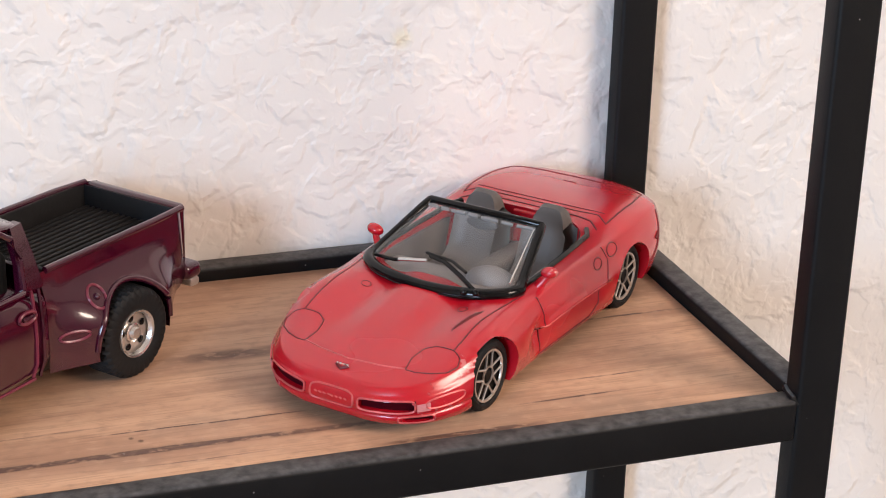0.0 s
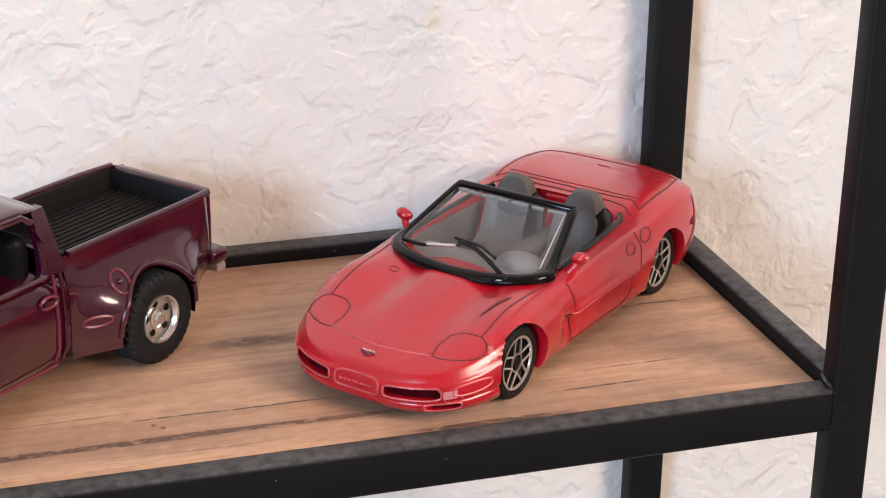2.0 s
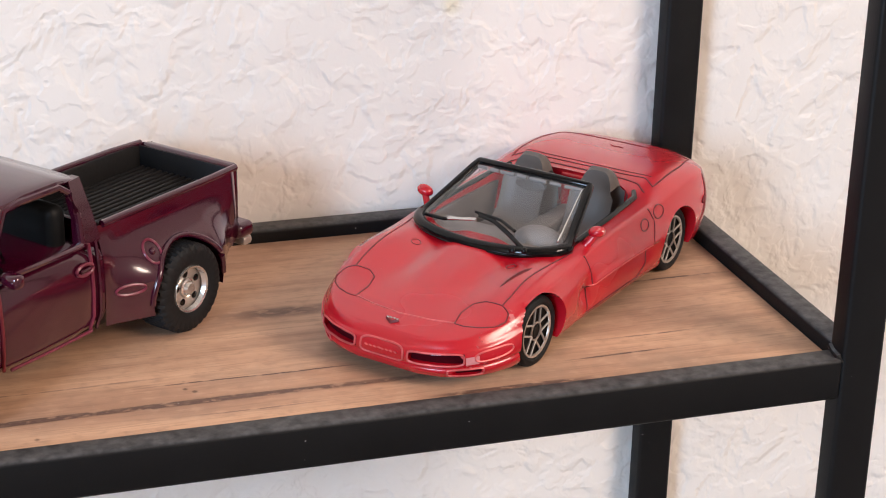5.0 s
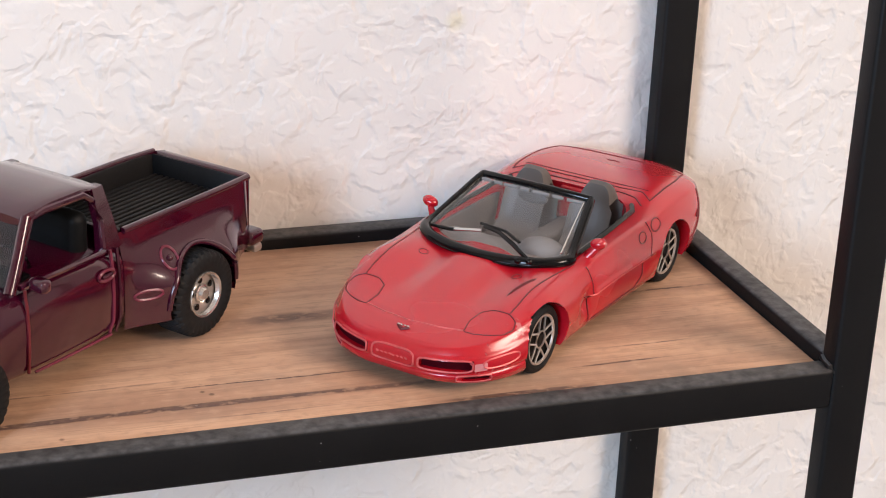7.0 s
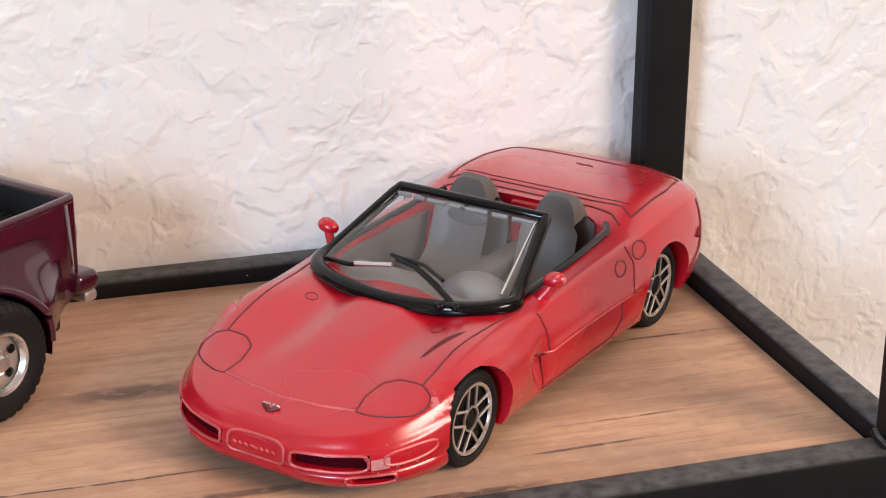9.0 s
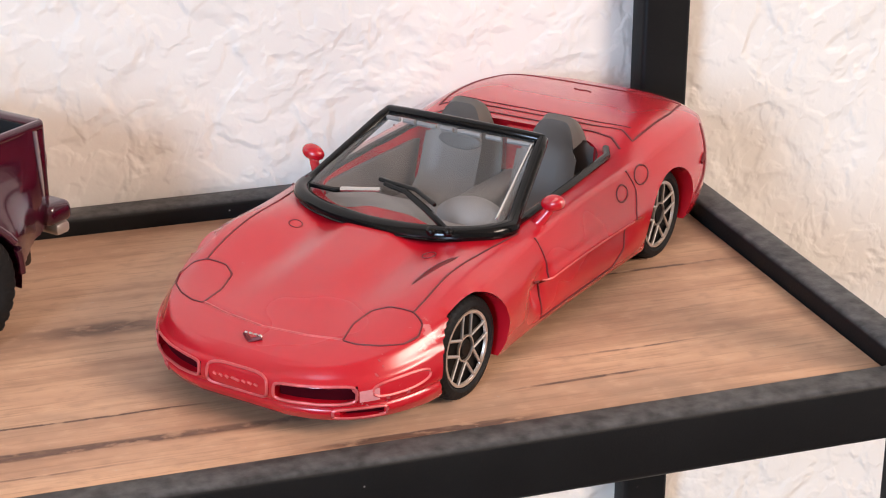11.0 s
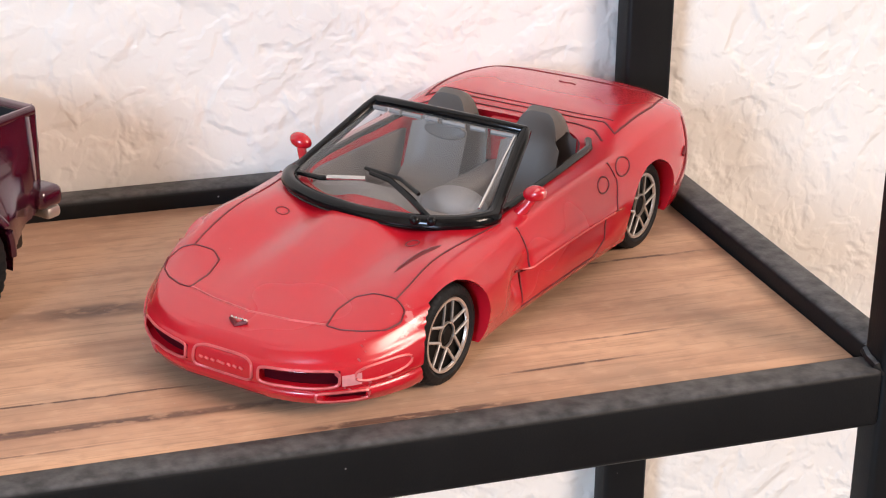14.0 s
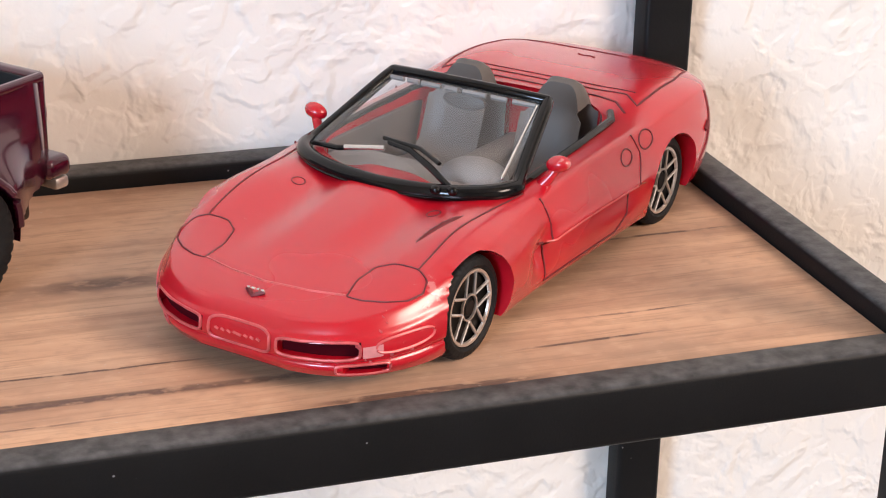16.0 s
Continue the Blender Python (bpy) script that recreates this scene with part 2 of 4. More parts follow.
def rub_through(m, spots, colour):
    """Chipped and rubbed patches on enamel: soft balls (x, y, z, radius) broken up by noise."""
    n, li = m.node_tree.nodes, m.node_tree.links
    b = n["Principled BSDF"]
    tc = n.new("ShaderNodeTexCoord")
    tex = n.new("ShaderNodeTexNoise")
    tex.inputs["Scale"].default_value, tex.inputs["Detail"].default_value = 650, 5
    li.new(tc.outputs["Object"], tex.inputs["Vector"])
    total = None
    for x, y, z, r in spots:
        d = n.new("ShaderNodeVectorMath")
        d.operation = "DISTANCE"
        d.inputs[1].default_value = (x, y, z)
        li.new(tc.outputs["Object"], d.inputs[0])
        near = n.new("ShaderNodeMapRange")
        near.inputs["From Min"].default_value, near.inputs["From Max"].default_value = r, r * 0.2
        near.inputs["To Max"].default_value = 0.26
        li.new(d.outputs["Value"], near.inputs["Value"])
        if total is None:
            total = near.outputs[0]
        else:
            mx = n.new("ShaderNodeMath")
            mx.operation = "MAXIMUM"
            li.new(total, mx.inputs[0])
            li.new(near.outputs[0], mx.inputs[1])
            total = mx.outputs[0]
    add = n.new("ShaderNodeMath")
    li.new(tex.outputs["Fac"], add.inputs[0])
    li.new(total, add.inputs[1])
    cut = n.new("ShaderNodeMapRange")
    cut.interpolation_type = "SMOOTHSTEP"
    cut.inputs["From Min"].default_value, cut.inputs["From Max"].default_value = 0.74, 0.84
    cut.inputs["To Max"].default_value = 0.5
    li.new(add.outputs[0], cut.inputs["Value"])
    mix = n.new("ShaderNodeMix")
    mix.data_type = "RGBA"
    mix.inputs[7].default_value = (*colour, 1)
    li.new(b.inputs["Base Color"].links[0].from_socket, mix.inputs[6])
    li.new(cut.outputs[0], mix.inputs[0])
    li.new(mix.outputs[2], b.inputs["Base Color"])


RED.node_tree.nodes["Principled BSDF"].inputs["Coat Roughness"].default_value = 0.24
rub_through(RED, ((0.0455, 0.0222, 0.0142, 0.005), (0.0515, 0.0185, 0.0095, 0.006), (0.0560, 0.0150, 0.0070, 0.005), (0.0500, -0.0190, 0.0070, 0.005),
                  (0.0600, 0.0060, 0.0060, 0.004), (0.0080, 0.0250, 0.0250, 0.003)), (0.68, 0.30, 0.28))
# lighter red for chips and wear, and for highlights painted along raised edges
RED_WORN_LIT = shader("worn_and_lit_red_enamel", (0.60, 0.10, 0.10), 0.35, metal=0.2, vary=0.3, grain=900, bump=0.2, stain=300)
SEAM = shader("dark_red_seam", (0.13, 0.008, 0.012), 0.5, vary=0.1, bump=0)
INTAKE = shader("dark_intake", (0.05, 0.002, 0.005), 0.9, vary=0.1, bump=0, spec=0.03)
MAROON = shader("maroon_enamel", (0.042, 0.0015, 0.011), 0.18, coat=0.8, vary=0.05, grain=200, bump=0.015, stain=100)
MAROON_EDGE = shader("maroon_edge", (0.16, 0.02, 0.04), 0.3, vary=0.1, bump=0)
BLACK = shader("gloss_black_plastic", (0.003, 0.003, 0.0033), 0.14, spec=0.3, vary=0.1, grain=600, bump=0)
DISC = shader("matt_black_disc", (0.006, 0.006, 0.006), 0.5, vary=0.1, bump=0, spec=0.15)
RUBBER = shader("tyre_rubber", (0.008, 0.008, 0.0085), 0.62, spec=0.25, vary=0.25, grain=800, bump=0.2)
LINER = shader("black_bed_liner", (0.012, 0.0115, 0.012), 0.55, spec=0.25, vary=0.2, grain=900, bump=0.2)
GREY = shader("grey_seat_plastic", (0.135, 0.116, 0.103), 0.5, vary=0.08, grain=300, bump=0.02)
PALE = shader("pale_grey_plastic", (0.27, 0.25, 0.24), 0.55, vary=0.06, grain=300, bump=0.02)
SILVER = shader("silver_paint", (0.62, 0.57, 0.53), 0.32, metal=0.75, vary=0.06, grain=600, bump=0.04)
CHROME = shader("matt_chrome", (0.72, 0.70, 0.67), 0.25, metal=0.9, vary=0.05, grain=500, bump=0.03)
LAMP_PINK = shader("worn_lamp_paint", (0.64, 0.24, 0.24), 0.3, metal=0.1, vary=0.2, grain=1200, bump=0.1, stain=500)
SCREEN = glass("clear_windscreen", (0.94, 0.94, 0.94), 1.45, 0.05)
DARK_GLASS = glass("smoked_glass", (0.45, 0.47, 0.48), 1.5, 0.04)


# ---- building helpers (centimetres in, metres out) ----
def part(name, bm, mat, parent=None, label="", smooth=True):
    bmesh.ops.scale(bm, vec=(0.01, 0.01, 0.01), verts=bm.verts)
    bmesh.ops.recalc_face_normals(bm, faces=bm.faces)
    me = bpy.data.meshes.new(name)
    if smooth:
        for f in bm.faces:
            f.smooth = True
        for e in bm.edges:
            if len(e.link_faces) == 2 and e.calc_face_angle(0) > 0.7:
                e.smooth = False
    bm.to_mesh(me)
    bm.free()
    me.materials.append(mat)
    ob = new(name, me)
    if parent is not None:
        ob.parent = parent
    if label:
        tagged(ob, label)
    return ob


def box(x0, x1, y0, y1, z0, z1, bevel=0.0, seg=2, bm=None):
    b2 = bmesh.new()
    bmesh.ops.create_cube(b2, size=1)
    for v in b2.verts:
        v.co = Vector((x0 + (v.co.x + .5) * (x1 - x0), y0 + (v.co.y + .5) * (y1 - y0), z0 + (v.co.z + .5) * (z1 - z0)))
    if bevel:
        bmesh.ops.bevel(b2, geom=b2.edges[:], offset=bevel, segments=seg, affect="EDGES", profile=0.5)
    return b2 if bm is None else merge(bm, b2)


def merge(bm, other):
    me = bpy.data.meshes.new("tmp")
    other.to_mesh(me)
    other.free()
    bm.from_mesh(me)
    bpy.data.meshes.remove(me)
    return bm


def grid_mesh(fn, nu, nv, close_u=False):
    """A sheet from fn(i, j) for 0 <= i < nu, 0 <= j < nv."""
    bm = bmesh.new()
    vs = [[bm.verts.new(fn(i, j)) for j in range(nv)] for i in range(nu)]
    for i in range(nu if close_u else nu - 1):
        for j in range(nv - 1):
            a = (i + 1) % nu
            bm.faces.new((vs[i][j], vs[a][j], vs[a][j + 1], vs[i][j + 1]))
    return bm


def tube(points, radius, n=8, closed=False, flat=1.0, bm=None):
    """A round bar along the points; radius may be a list; flat squeezes it in z."""
    pts = [Vector(p) for p in points]
    bm = bm or bmesh.new()
    rings = []
    m = len(pts)
    for k, p in enumerate(pts):
        a = pts[(k - 1) % m] if closed or k else pts[0]
        c = pts[(k + 1) % m] if closed or k < m - 1 else pts[-1]
        t = (c - a).normalized()
        ref = Vector((0, 0, 1)) if abs(t.z) < 0.9 else Vector((1, 0, 0))
        s = t.cross(ref).normalized()
        u = s.cross(t)
        r = radius[k] if isinstance(radius, (list, tuple)) else radius
        rings.append([bm.verts.new(p + (s * math.cos(2 * math.pi * q / n) + u * math.sin(2 * math.pi * q / n) * flat) * r) for q in range(n)])
    for k in range(m if closed else m - 1):
        r0, r1 = rings[k], rings[(k + 1) % m]
        for q in range(n):
            bm.faces.new((r0[q], r0[(q + 1) % n], r1[(q + 1) % n], r1[q]))
    if not closed:
        bm.faces.new(rings[0])
        bm.faces.new(rings[-1][::-1])
    return bm


def lathe(profile, n=40, bm=None, notch=None):
    """Turns (radius, offset) pairs about the y axis; notch(k, j) scales the radius."""
    bm = bm or bmesh.new()
    rings = []
    for k in range(n):
        a = 2 * math.pi * k / n
        ring = []
        for j, (r, o) in enumerate(profile):
            r = r * notch(k, j) if notch else r
            ring.append(bm.verts.new((r * math.cos(a), o, r * math.sin(a))))
        rings.append(ring)
    for k in range(n):
        p, q = rings[k], rings[(k + 1) % n]
        for j in range(len(profile) - 1):
            if profile[j][0] < 1e-6 and profile[j + 1][0] < 1e-6:
                continue
            bm.faces.new((p[j], p[j + 1], q[j + 1], q[j]))
    bmesh.ops.remove_doubles(bm, verts=bm.verts, dist=1e-5)
    return bm


def lerp_table(x, xs, ys):
    """Smooth interpolation through a small table."""
    xs, ys = np.array(xs, float), np.array(ys, float)
    if xs[0] > xs[-1]:
        xs, ys = xs[::-1], ys[::-1]
    s = np.gradient(ys, xs)
    x = min(max(x, xs[0]), xs[-1])
    k = min(int(np.searchsorted(xs, x, side="right")) - 1, len(xs) - 2)
    h = xs[k + 1] - xs[k]
    t = (x - xs[k]) / h
    return float((2 * t ** 3 - 3 * t ** 2 + 1) * ys[k] + (t ** 3 - 2 * t ** 2 + t) * h * s[k] + (3 * t ** 2 - 2 * t ** 3) * ys[k + 1] + (t ** 3 - t ** 2) * h * s[k + 1])


def smooth(a, b, x):
    t = min(1, max(0, (x - a) / (b - a)))
    return t * t * (3 - 2 * t)


def thing(name, m, label, category, group=""):
    ob = new(name)
    ob.empty_display_size = 0.02
    ob.matrix_world = m
    return tagged(ob, label, category, group)


# ---- the room ----
def structure(name, bm, mat, label, category):
    return tagged(part(name, bm, mat, None, label, smooth=False), "", category, "", "structure")


WALL_Y = 12.06
structure("wall_north", box(-130, 140, WALL_Y, WALL_Y + 12, -120, 190), STUCCO, "cream painted wall with knocked-down plaster texture", "wall")
structure("floor", box(-130, 140, -250, WALL_Y, -124, -120), FLOORING, "brown carpeted room floor below the shelf", "floor")
structure("ceiling", box(-130, 140, -250, WALL_Y, 190, 194), PLAIN, "plain painted room ceiling", "ceiling")
structure("wall_south", box(-130, 140, -262, -250, -120, 190), PLAIN, "plain painted wall behind the camera", "wall")


def wall_with_window(name, x0, x1, y0, y1, z0, z1, label):
    """A side wall with one opening from y0..y1, z0..z1."""
    bm = bmesh.new()
    box(x0, x1, -250, y0, -120, 190, bm=bm)
    box(x0, x1, y1, WALL_Y, -120, 190, bm=bm)
    box(x0, x1, y0, y1, -120, z0, bm=bm)
    box(x0, x1, y0, y1, z1, 190, bm=bm)
    return structure(name, bm, PLAIN, label, "wall")


wall_with_window("wall_west", -142, -130, -155, -95, 18, 92, "plain painted wall with a window opening")
wall_with_window("wall_east", 140, 152, -220, -110, 80, 178, "plain painted wall with a window opening")

# ---- the steel shelf ----
# rectangular tube: its wide face looks to the front
W, T, D, H, HF, HB = 1.09, 0.69, 11.95, 0.357, 0.156, -0.913
LEFT = -46.0
shelf = thing("shelf_unit", pose(0, 0, 0), "black powder-coated rectangular steel tube shelf frame against the wall", "shelf")


def square_bar(name, a, b, c, d, e, f, label=""):
    return part(name, box(a, b, c, d, e, f, 0.11, 3), STEEL, shelf, label)


for px, py in ((0, 0), (0, D - T), (LEFT - W, 0), (LEFT - W, D - T)):
    square_bar("post", px, px + W, py, py + T, -118, 42)
square_bar("front_rail", LEFT - 0.02, 0.02, 0, T, HB, HF, "front rail with a grey bloom of dust")
square_bar("back_rail", LEFT - 0.02, 0.02, D - T, D, H - W, H)
square_bar("side_rail", 0.0, T, T - 0.02, D - T + 0.02, H - W, H)
square_bar("side_rail", LEFT - T, LEFT, T - 0.02, D - T + 0.02, H - W, H)
# weld fillets where rails meet the front post
part("weld_bead", tube([(0.04, 0.10, HF - 0.12), (-0.05, 0.14, HF + 0.02), (-0.02, 0.45, HF + 0.03), (0.0, T - 0.05, HF + 0.10)], 0.09, 8), STEEL, shelf)
part("weld_bead", tube([(0.05, T, HF + 0.1), (0.3, T + 0.02, H), (0.65, T + 0.02, H + 0.02)], 0.07, 8), STEEL, shelf)


def shelf_board():
    bm = box(LEFT + 0.02, -0.02, T + 0.02, D - T - 0.02, -0.55, 0.0, 0.05, 2)
    ob = part("shelf_board", bm, WOOD)
    tagged(ob, "brown-stained pine board with dark streaks and cracks in the steel frame", "board")


shelf_board()

# ---- the red toy convertible ----
NOSE, TAIL = 6.10, -6.02


def car_half_width(x):
    b = 2.27 + 0.12 * math.exp(-((x - 3.6) / 1.3) ** 2) + 0.05 * math.exp(-((x + 3.8) / 1.7) ** 2)
    if x > 2.6:
        b *= max(0.0, 1 - ((x - 2.6) / (NOSE + 0.03 - 2.6)) ** 3.2) ** (1 / 3.2)
    if x < -4.0:
        b *= max(0.0, 1 - ((-4.0 - x) / (-4.0 - TAIL + 0.02)) ** 4.2) ** (1 / 4.2)
    return b


def car_shoulder(x):
    return lerp_table(x, (6.2, 5.6, 5.0, 4.3, 3.6, 2.4, 1.2, 0, -1.5, -2.6, -3.6, -4.8, -5.6, -6.2), (1.17, 1.30, 1.43, 1.62, 1.78, 1.90, 2.05, 2.16, 2.22, 2.25, 2.32, 2.35, 2.33, 2.26))


def car_centre(x):
    return lerp_table(x, (6.2, 5.9, 5.4, 5.0, 3.6, 2.4, 1.3, 0, -2.8, -3.4, -5.0, -6.2), (1.20, 1.31, 1.46, 1.56, 1.86, 2.08, 2.26, 2.34, 2.46, 2.55, 2.56, 2.43))


def car_top(x, y):
    """Height of the upper body."""
    hw = max(car_half_width(x), 0.05)
    e = min(1, abs(y) / hw)
    z = car_shoulder(x) + (car_centre(x) - car_shoulder(x)) * (1 - e ** (2.2 + 4.0 * smooth(2.4, 3.6, -x)))
    fender = math.exp(-((x - 3.3) / 1.35) ** 2) * 0.16 + math.exp(-((x + 3.9) / 1.4) ** 2) * 0.05
    z += fender * smooth(0.45, 0.80, e) * (1 - 0.8 * smooth(0.9, 1.0, e))
    hood = smooth(0.4, 1.2, x) * (1 - smooth(3.6, 5.3, x))
    z += hood * (0.07 * (1 - smooth(0.30, 0.75, abs(y))) - 0.055 * math.exp(-((abs(y) - 0.92) / 0.24) ** 2))
    return z


def car_bottom(x):
    return lerp_table(x, (6.3, 5.2, 4.0, 2, -2, -4, -5, -6.3), (0.34, 0.34, 0.37, 0.40, 0.42, 0.45, 0.55, 0.72))


def wall_point(px, py, nx, ny, f):
    """A point of the body side, f from 0 at the shoulder to 1 at the sill."""
    zs, zb = car_shoulder(px), car_bottom(px)
    out = 0.23 * math.sin(math.pi * min(1, f * 0.92 + 0.02)) ** 0.75
    if px > 3.9:
        out += smooth(3.9, 4.8, px) * (0.03 * smooth(0.20, 0.30, f) - 0.05 * math.exp(-((f - 0.72) / 0.035) ** 2) + 0.03 * smooth(0.76, 0.86, f))
    if abs(py) > 1.2:
        out -= 0.14 * smooth(1.15, 1.32, px) * (1 - smooth(1.4, 2.1, px)) * math.exp(-((f - 0.55) / 0.20) ** 2)
        crease = 0.52 - 0.012 * (px + 2.0)
        door = smooth(1.75, 1.35, px) * smooth(-2.5, -1.9, px)
        out -= door * 0.17 * smooth(crease, crease + 0.05, f) * (1 - smooth(crease + 0.05, 0.95, f))
        out += door * 0.03 * math.exp(-((f - crease + 0.02) / 0.05) ** 2)
    return (px + nx * out, py + ny * out, zs + (zb - zs) * f)


def outline_normal(px, sgn):
    h = 0.01
    d = (car_half_width(px + h) - car_half_width(px - h)) / (2 * h)
    n = Vector((-d, 1)).normalized()
    return n.x, n.y * sgn


def side_point(px, f, sgn=1):
    nx, ny = outline_normal(px, sgn)
    return wall_point(px, sgn * car_half_width(px), nx, ny, f)


def nose_point(y, f):
    """A point of the front bumper at a lateral place."""
    lo, hi = 2.6, NOSE + 0.02
    for _ in range(40):
        mid = (lo + hi) / 2
        if car_half_width(mid) > abs(y):
            lo = mid
        else:
            hi = mid
    nx, ny = outline_normal(min(lo, NOSE - 0.01), 1 if y >= 0 else -1)
    return wall_point(lo, y, nx, ny, f)


def in_cockpit(x, y):
    return (abs(x + 0.40) / 2.40) ** 4 + (abs(y) / 1.86) ** 4 < 1


INTAKES = ((0.66, 1.60, 0.33, 0.62), (-1.60, -0.66, 0.33, 0.62))
LOWER_INTAKES = ((1.42, 1.86, 0.78, 0.92), (-1.86, -1.42, 0.78, 0.92))
HUB_X, HUB_Z, ARCH = 3.6, 0.86, 0.97


def car_shell():
    bm = bmesh.new()
    ni, nj, nk = 170, 49, 46
    xs = [(NOSE + TAIL) / 2 + (NOSE - TAIL) / 2 * math.cos(math.pi * i / (ni - 1)) for i in range(ni)]
    top = []
    for i, x in enumerate(xs):
        hw = max(car_half_width(x), 0.12)
        top.append([bm.verts.new((x, hw * (-1 + 2 * j / (nj - 1)), car_top(x, hw * (-1 + 2 * j / (nj - 1))))) for j in range(nj)])
    tops, walls = [], []
    for i in range(ni - 1):
        for j in range(nj - 1):
            tops.append(bm.faces.new((top[i][j], top[i + 1][j], top[i + 1][j + 1], top[i][j + 1])))
    loop = [top[0][j] for j in range(nj)] + [top[i][nj - 1] for i in range(1, ni)] + [top[-1][j] for j in range(nj - 2, -1, -1)] + [top[i][0] for i in range(ni - 2, 0, -1)]
    m = len(loop)
    rings = [loop]
    norm = []
    for k in range(m):
        a, b = loop[k - 3].co, loop[(k + 3) % m].co
        t = Vector((b.x - a.x, b.y - a.y))
        t = Vector((1, 0)) if t.length < 1e-6 else t.normalized()
        n2 = Vector((t.y, -t.x))
        c = loop[k].co
        if n2.x * (c.x * 0.25) + n2.y * c.y < 0:
            n2 = -n2
        norm.append(n2)
    for q in range(1, nk):
        f = q / (nk - 1)
        rings.append([bm.verts.new(wall_point(loop[k].co.x, loop[k].co.y, norm[k].x, norm[k].y, f)) for k in range(m)])
    kill = []
    for q in range(nk - 1):
        for k in range(m):
            a = (k + 1) % m
            face = bm.faces.new((rings[q][k], rings[q][a], rings[q + 1][a], rings[q + 1][k]))
            c = face.calc_center_median()
            f = (q + 0.5) / (nk - 1)
            arch = abs(c.y) > 1.2 and any((c.x - hx) ** 2 + (c.z - HUB_Z) ** 2 < ARCH ** 2 for hx in (HUB_X, -HUB_X))
            gap = loop[k].co.x > 4 and any(y0 < loop[k].co.y < y1 and f0 < f < f1 for y0, y1, f0, f1 in INTAKES + LOWER_INTAKES)
            if arch or gap:
                kill.append((face, "arch" if arch else "gap"))
    for face in tops:
        c = face.calc_center_median()
        if in_cockpit(c.x, c.y):
            kill.append((face, "cockpit"))
    rims = {"arch": set(), "gap": set(), "cockpit": set()}
    dead = {f for f, _ in kill}
    for f, kind in kill:
        for e in f.edges:
            if any(g not in dead for g in e.link_faces):
                rims[kind].add(e)
    pairs = [(e.verts[0], e.verts[1], kind) for kind in rims for e in rims[kind]]
    for a, b, kind in pairs:
        for v in (a, b):
            if kind == "arch":
                hx = HUB_X if v.co.x > 0 else -HUB_X
                d = Vector((v.co.x - hx, v.co.z - HUB_Z))
                d = d.normalized() * ARCH
                v.co.x, v.co.z = hx + d.x, HUB_Z + d.y
            if kind == "cockpit":
                r = ((abs(v.co.x + 0.40) / 2.40) ** 4 + (abs(v.co.y) / 1.86) ** 4) ** 0.25
                v.co.x, v.co.y = -0.40 + (v.co.x + 0.40) / r, v.co.y / r
                v.co.z = car_top(v.co.x, v.co.y) + 0.015
    bmesh.ops.delete(bm, geom=list(dead), context="FACES_ONLY")
    inner = {}
    for a, b, kind in pairs:
        for v in (a, b):
            if v not in inner:
                c = v.co
                if kind == "arch":
                    p = (c.x, c.y - math.copysign(0.85, c.y), c.z)
                elif kind == "gap":
                    p = (c.x - 0.25, c.y, c.z)
                else:
                    p = (c.x * 0.985, c.y * 0.97, c.z - 1.0)
                inner[v] = bm.verts.new(p)
        bm.faces.new((a, b, inner[b], inner[a]))
    loose = [e for e in bm.edges if not e.link_faces]
    bmesh.ops.delete(bm, geom=loose, context="EDGES")
    bmesh.ops.delete(bm, geom=[v for v in bm.verts if not v.link_faces], context="VERTS")
    return bm


def seam_top(points, width=0.034, lift=0.010):
    """A fine ribbon that lies on the upper body through (x, y) points."""
    fine = []
    for (a, b), (c, d) in zip(points, points[1:]):
        k = max(2, int(math.hypot(c - a, d - b) / 0.08))
        fine += [(a + (c - a) * q / k, b + (d - b) * q / k) for q in range(k)]
    fine.append(points[-1])
    return tube([(x, y, car_top(x, y) + lift - width * 0.35) for x, y in fine], width * 0.5, 6)


def seam_side(points, width=0.034, sgn=1):
    fine = []
    for (a, b), (c, d) in zip(points, points[1:]):
        k = max(2, int(math.hypot(c - a, (d - b) * 1.8) / 0.08))
        fine += [(a + (c - a) * q / k, b + (d - b) * q / k) for q in range(k)]
    fine.append(points[-1])
    return tube([side_point(x, f, sgn) for x, f in fine], width * 0.5, 6)


def rounded(points, times=2):
    """A closed outline with its corners cut round."""
    points = [(a[0] + (b[0] - a[0]) * q / 3, a[1] + (b[1] - a[1]) * q / 3) for a, b in zip(points, points[1:] + points[:1]) for q in range(3)]
    for _ in range(times):
        out = []
        for a, b in zip(points, points[1:] + points[:1]):
            out += [(a[0] * 0.75 + b[0] * 0.25, a[1] * 0.75 + b[1] * 0.25), (a[0] * 0.25 + b[0] * 0.75, a[1] * 0.25 + b[1] * 0.75)]
        points = out
    return points + points[:1]


def arc_points(cx, cy, rx, ry, a0=0, a1=360, n=28, power=2.0):
    out = []
    for k in range(n):
        a = radians(a0 + (a1 - a0) * k / (n - 1))
        c, s = math.cos(a), math.sin(a)
        out.append((cx + rx * math.copysign(abs(c) ** (2 / power), c), cy + ry * math.copysign(abs(s) ** (2 / power), s)))
    return out


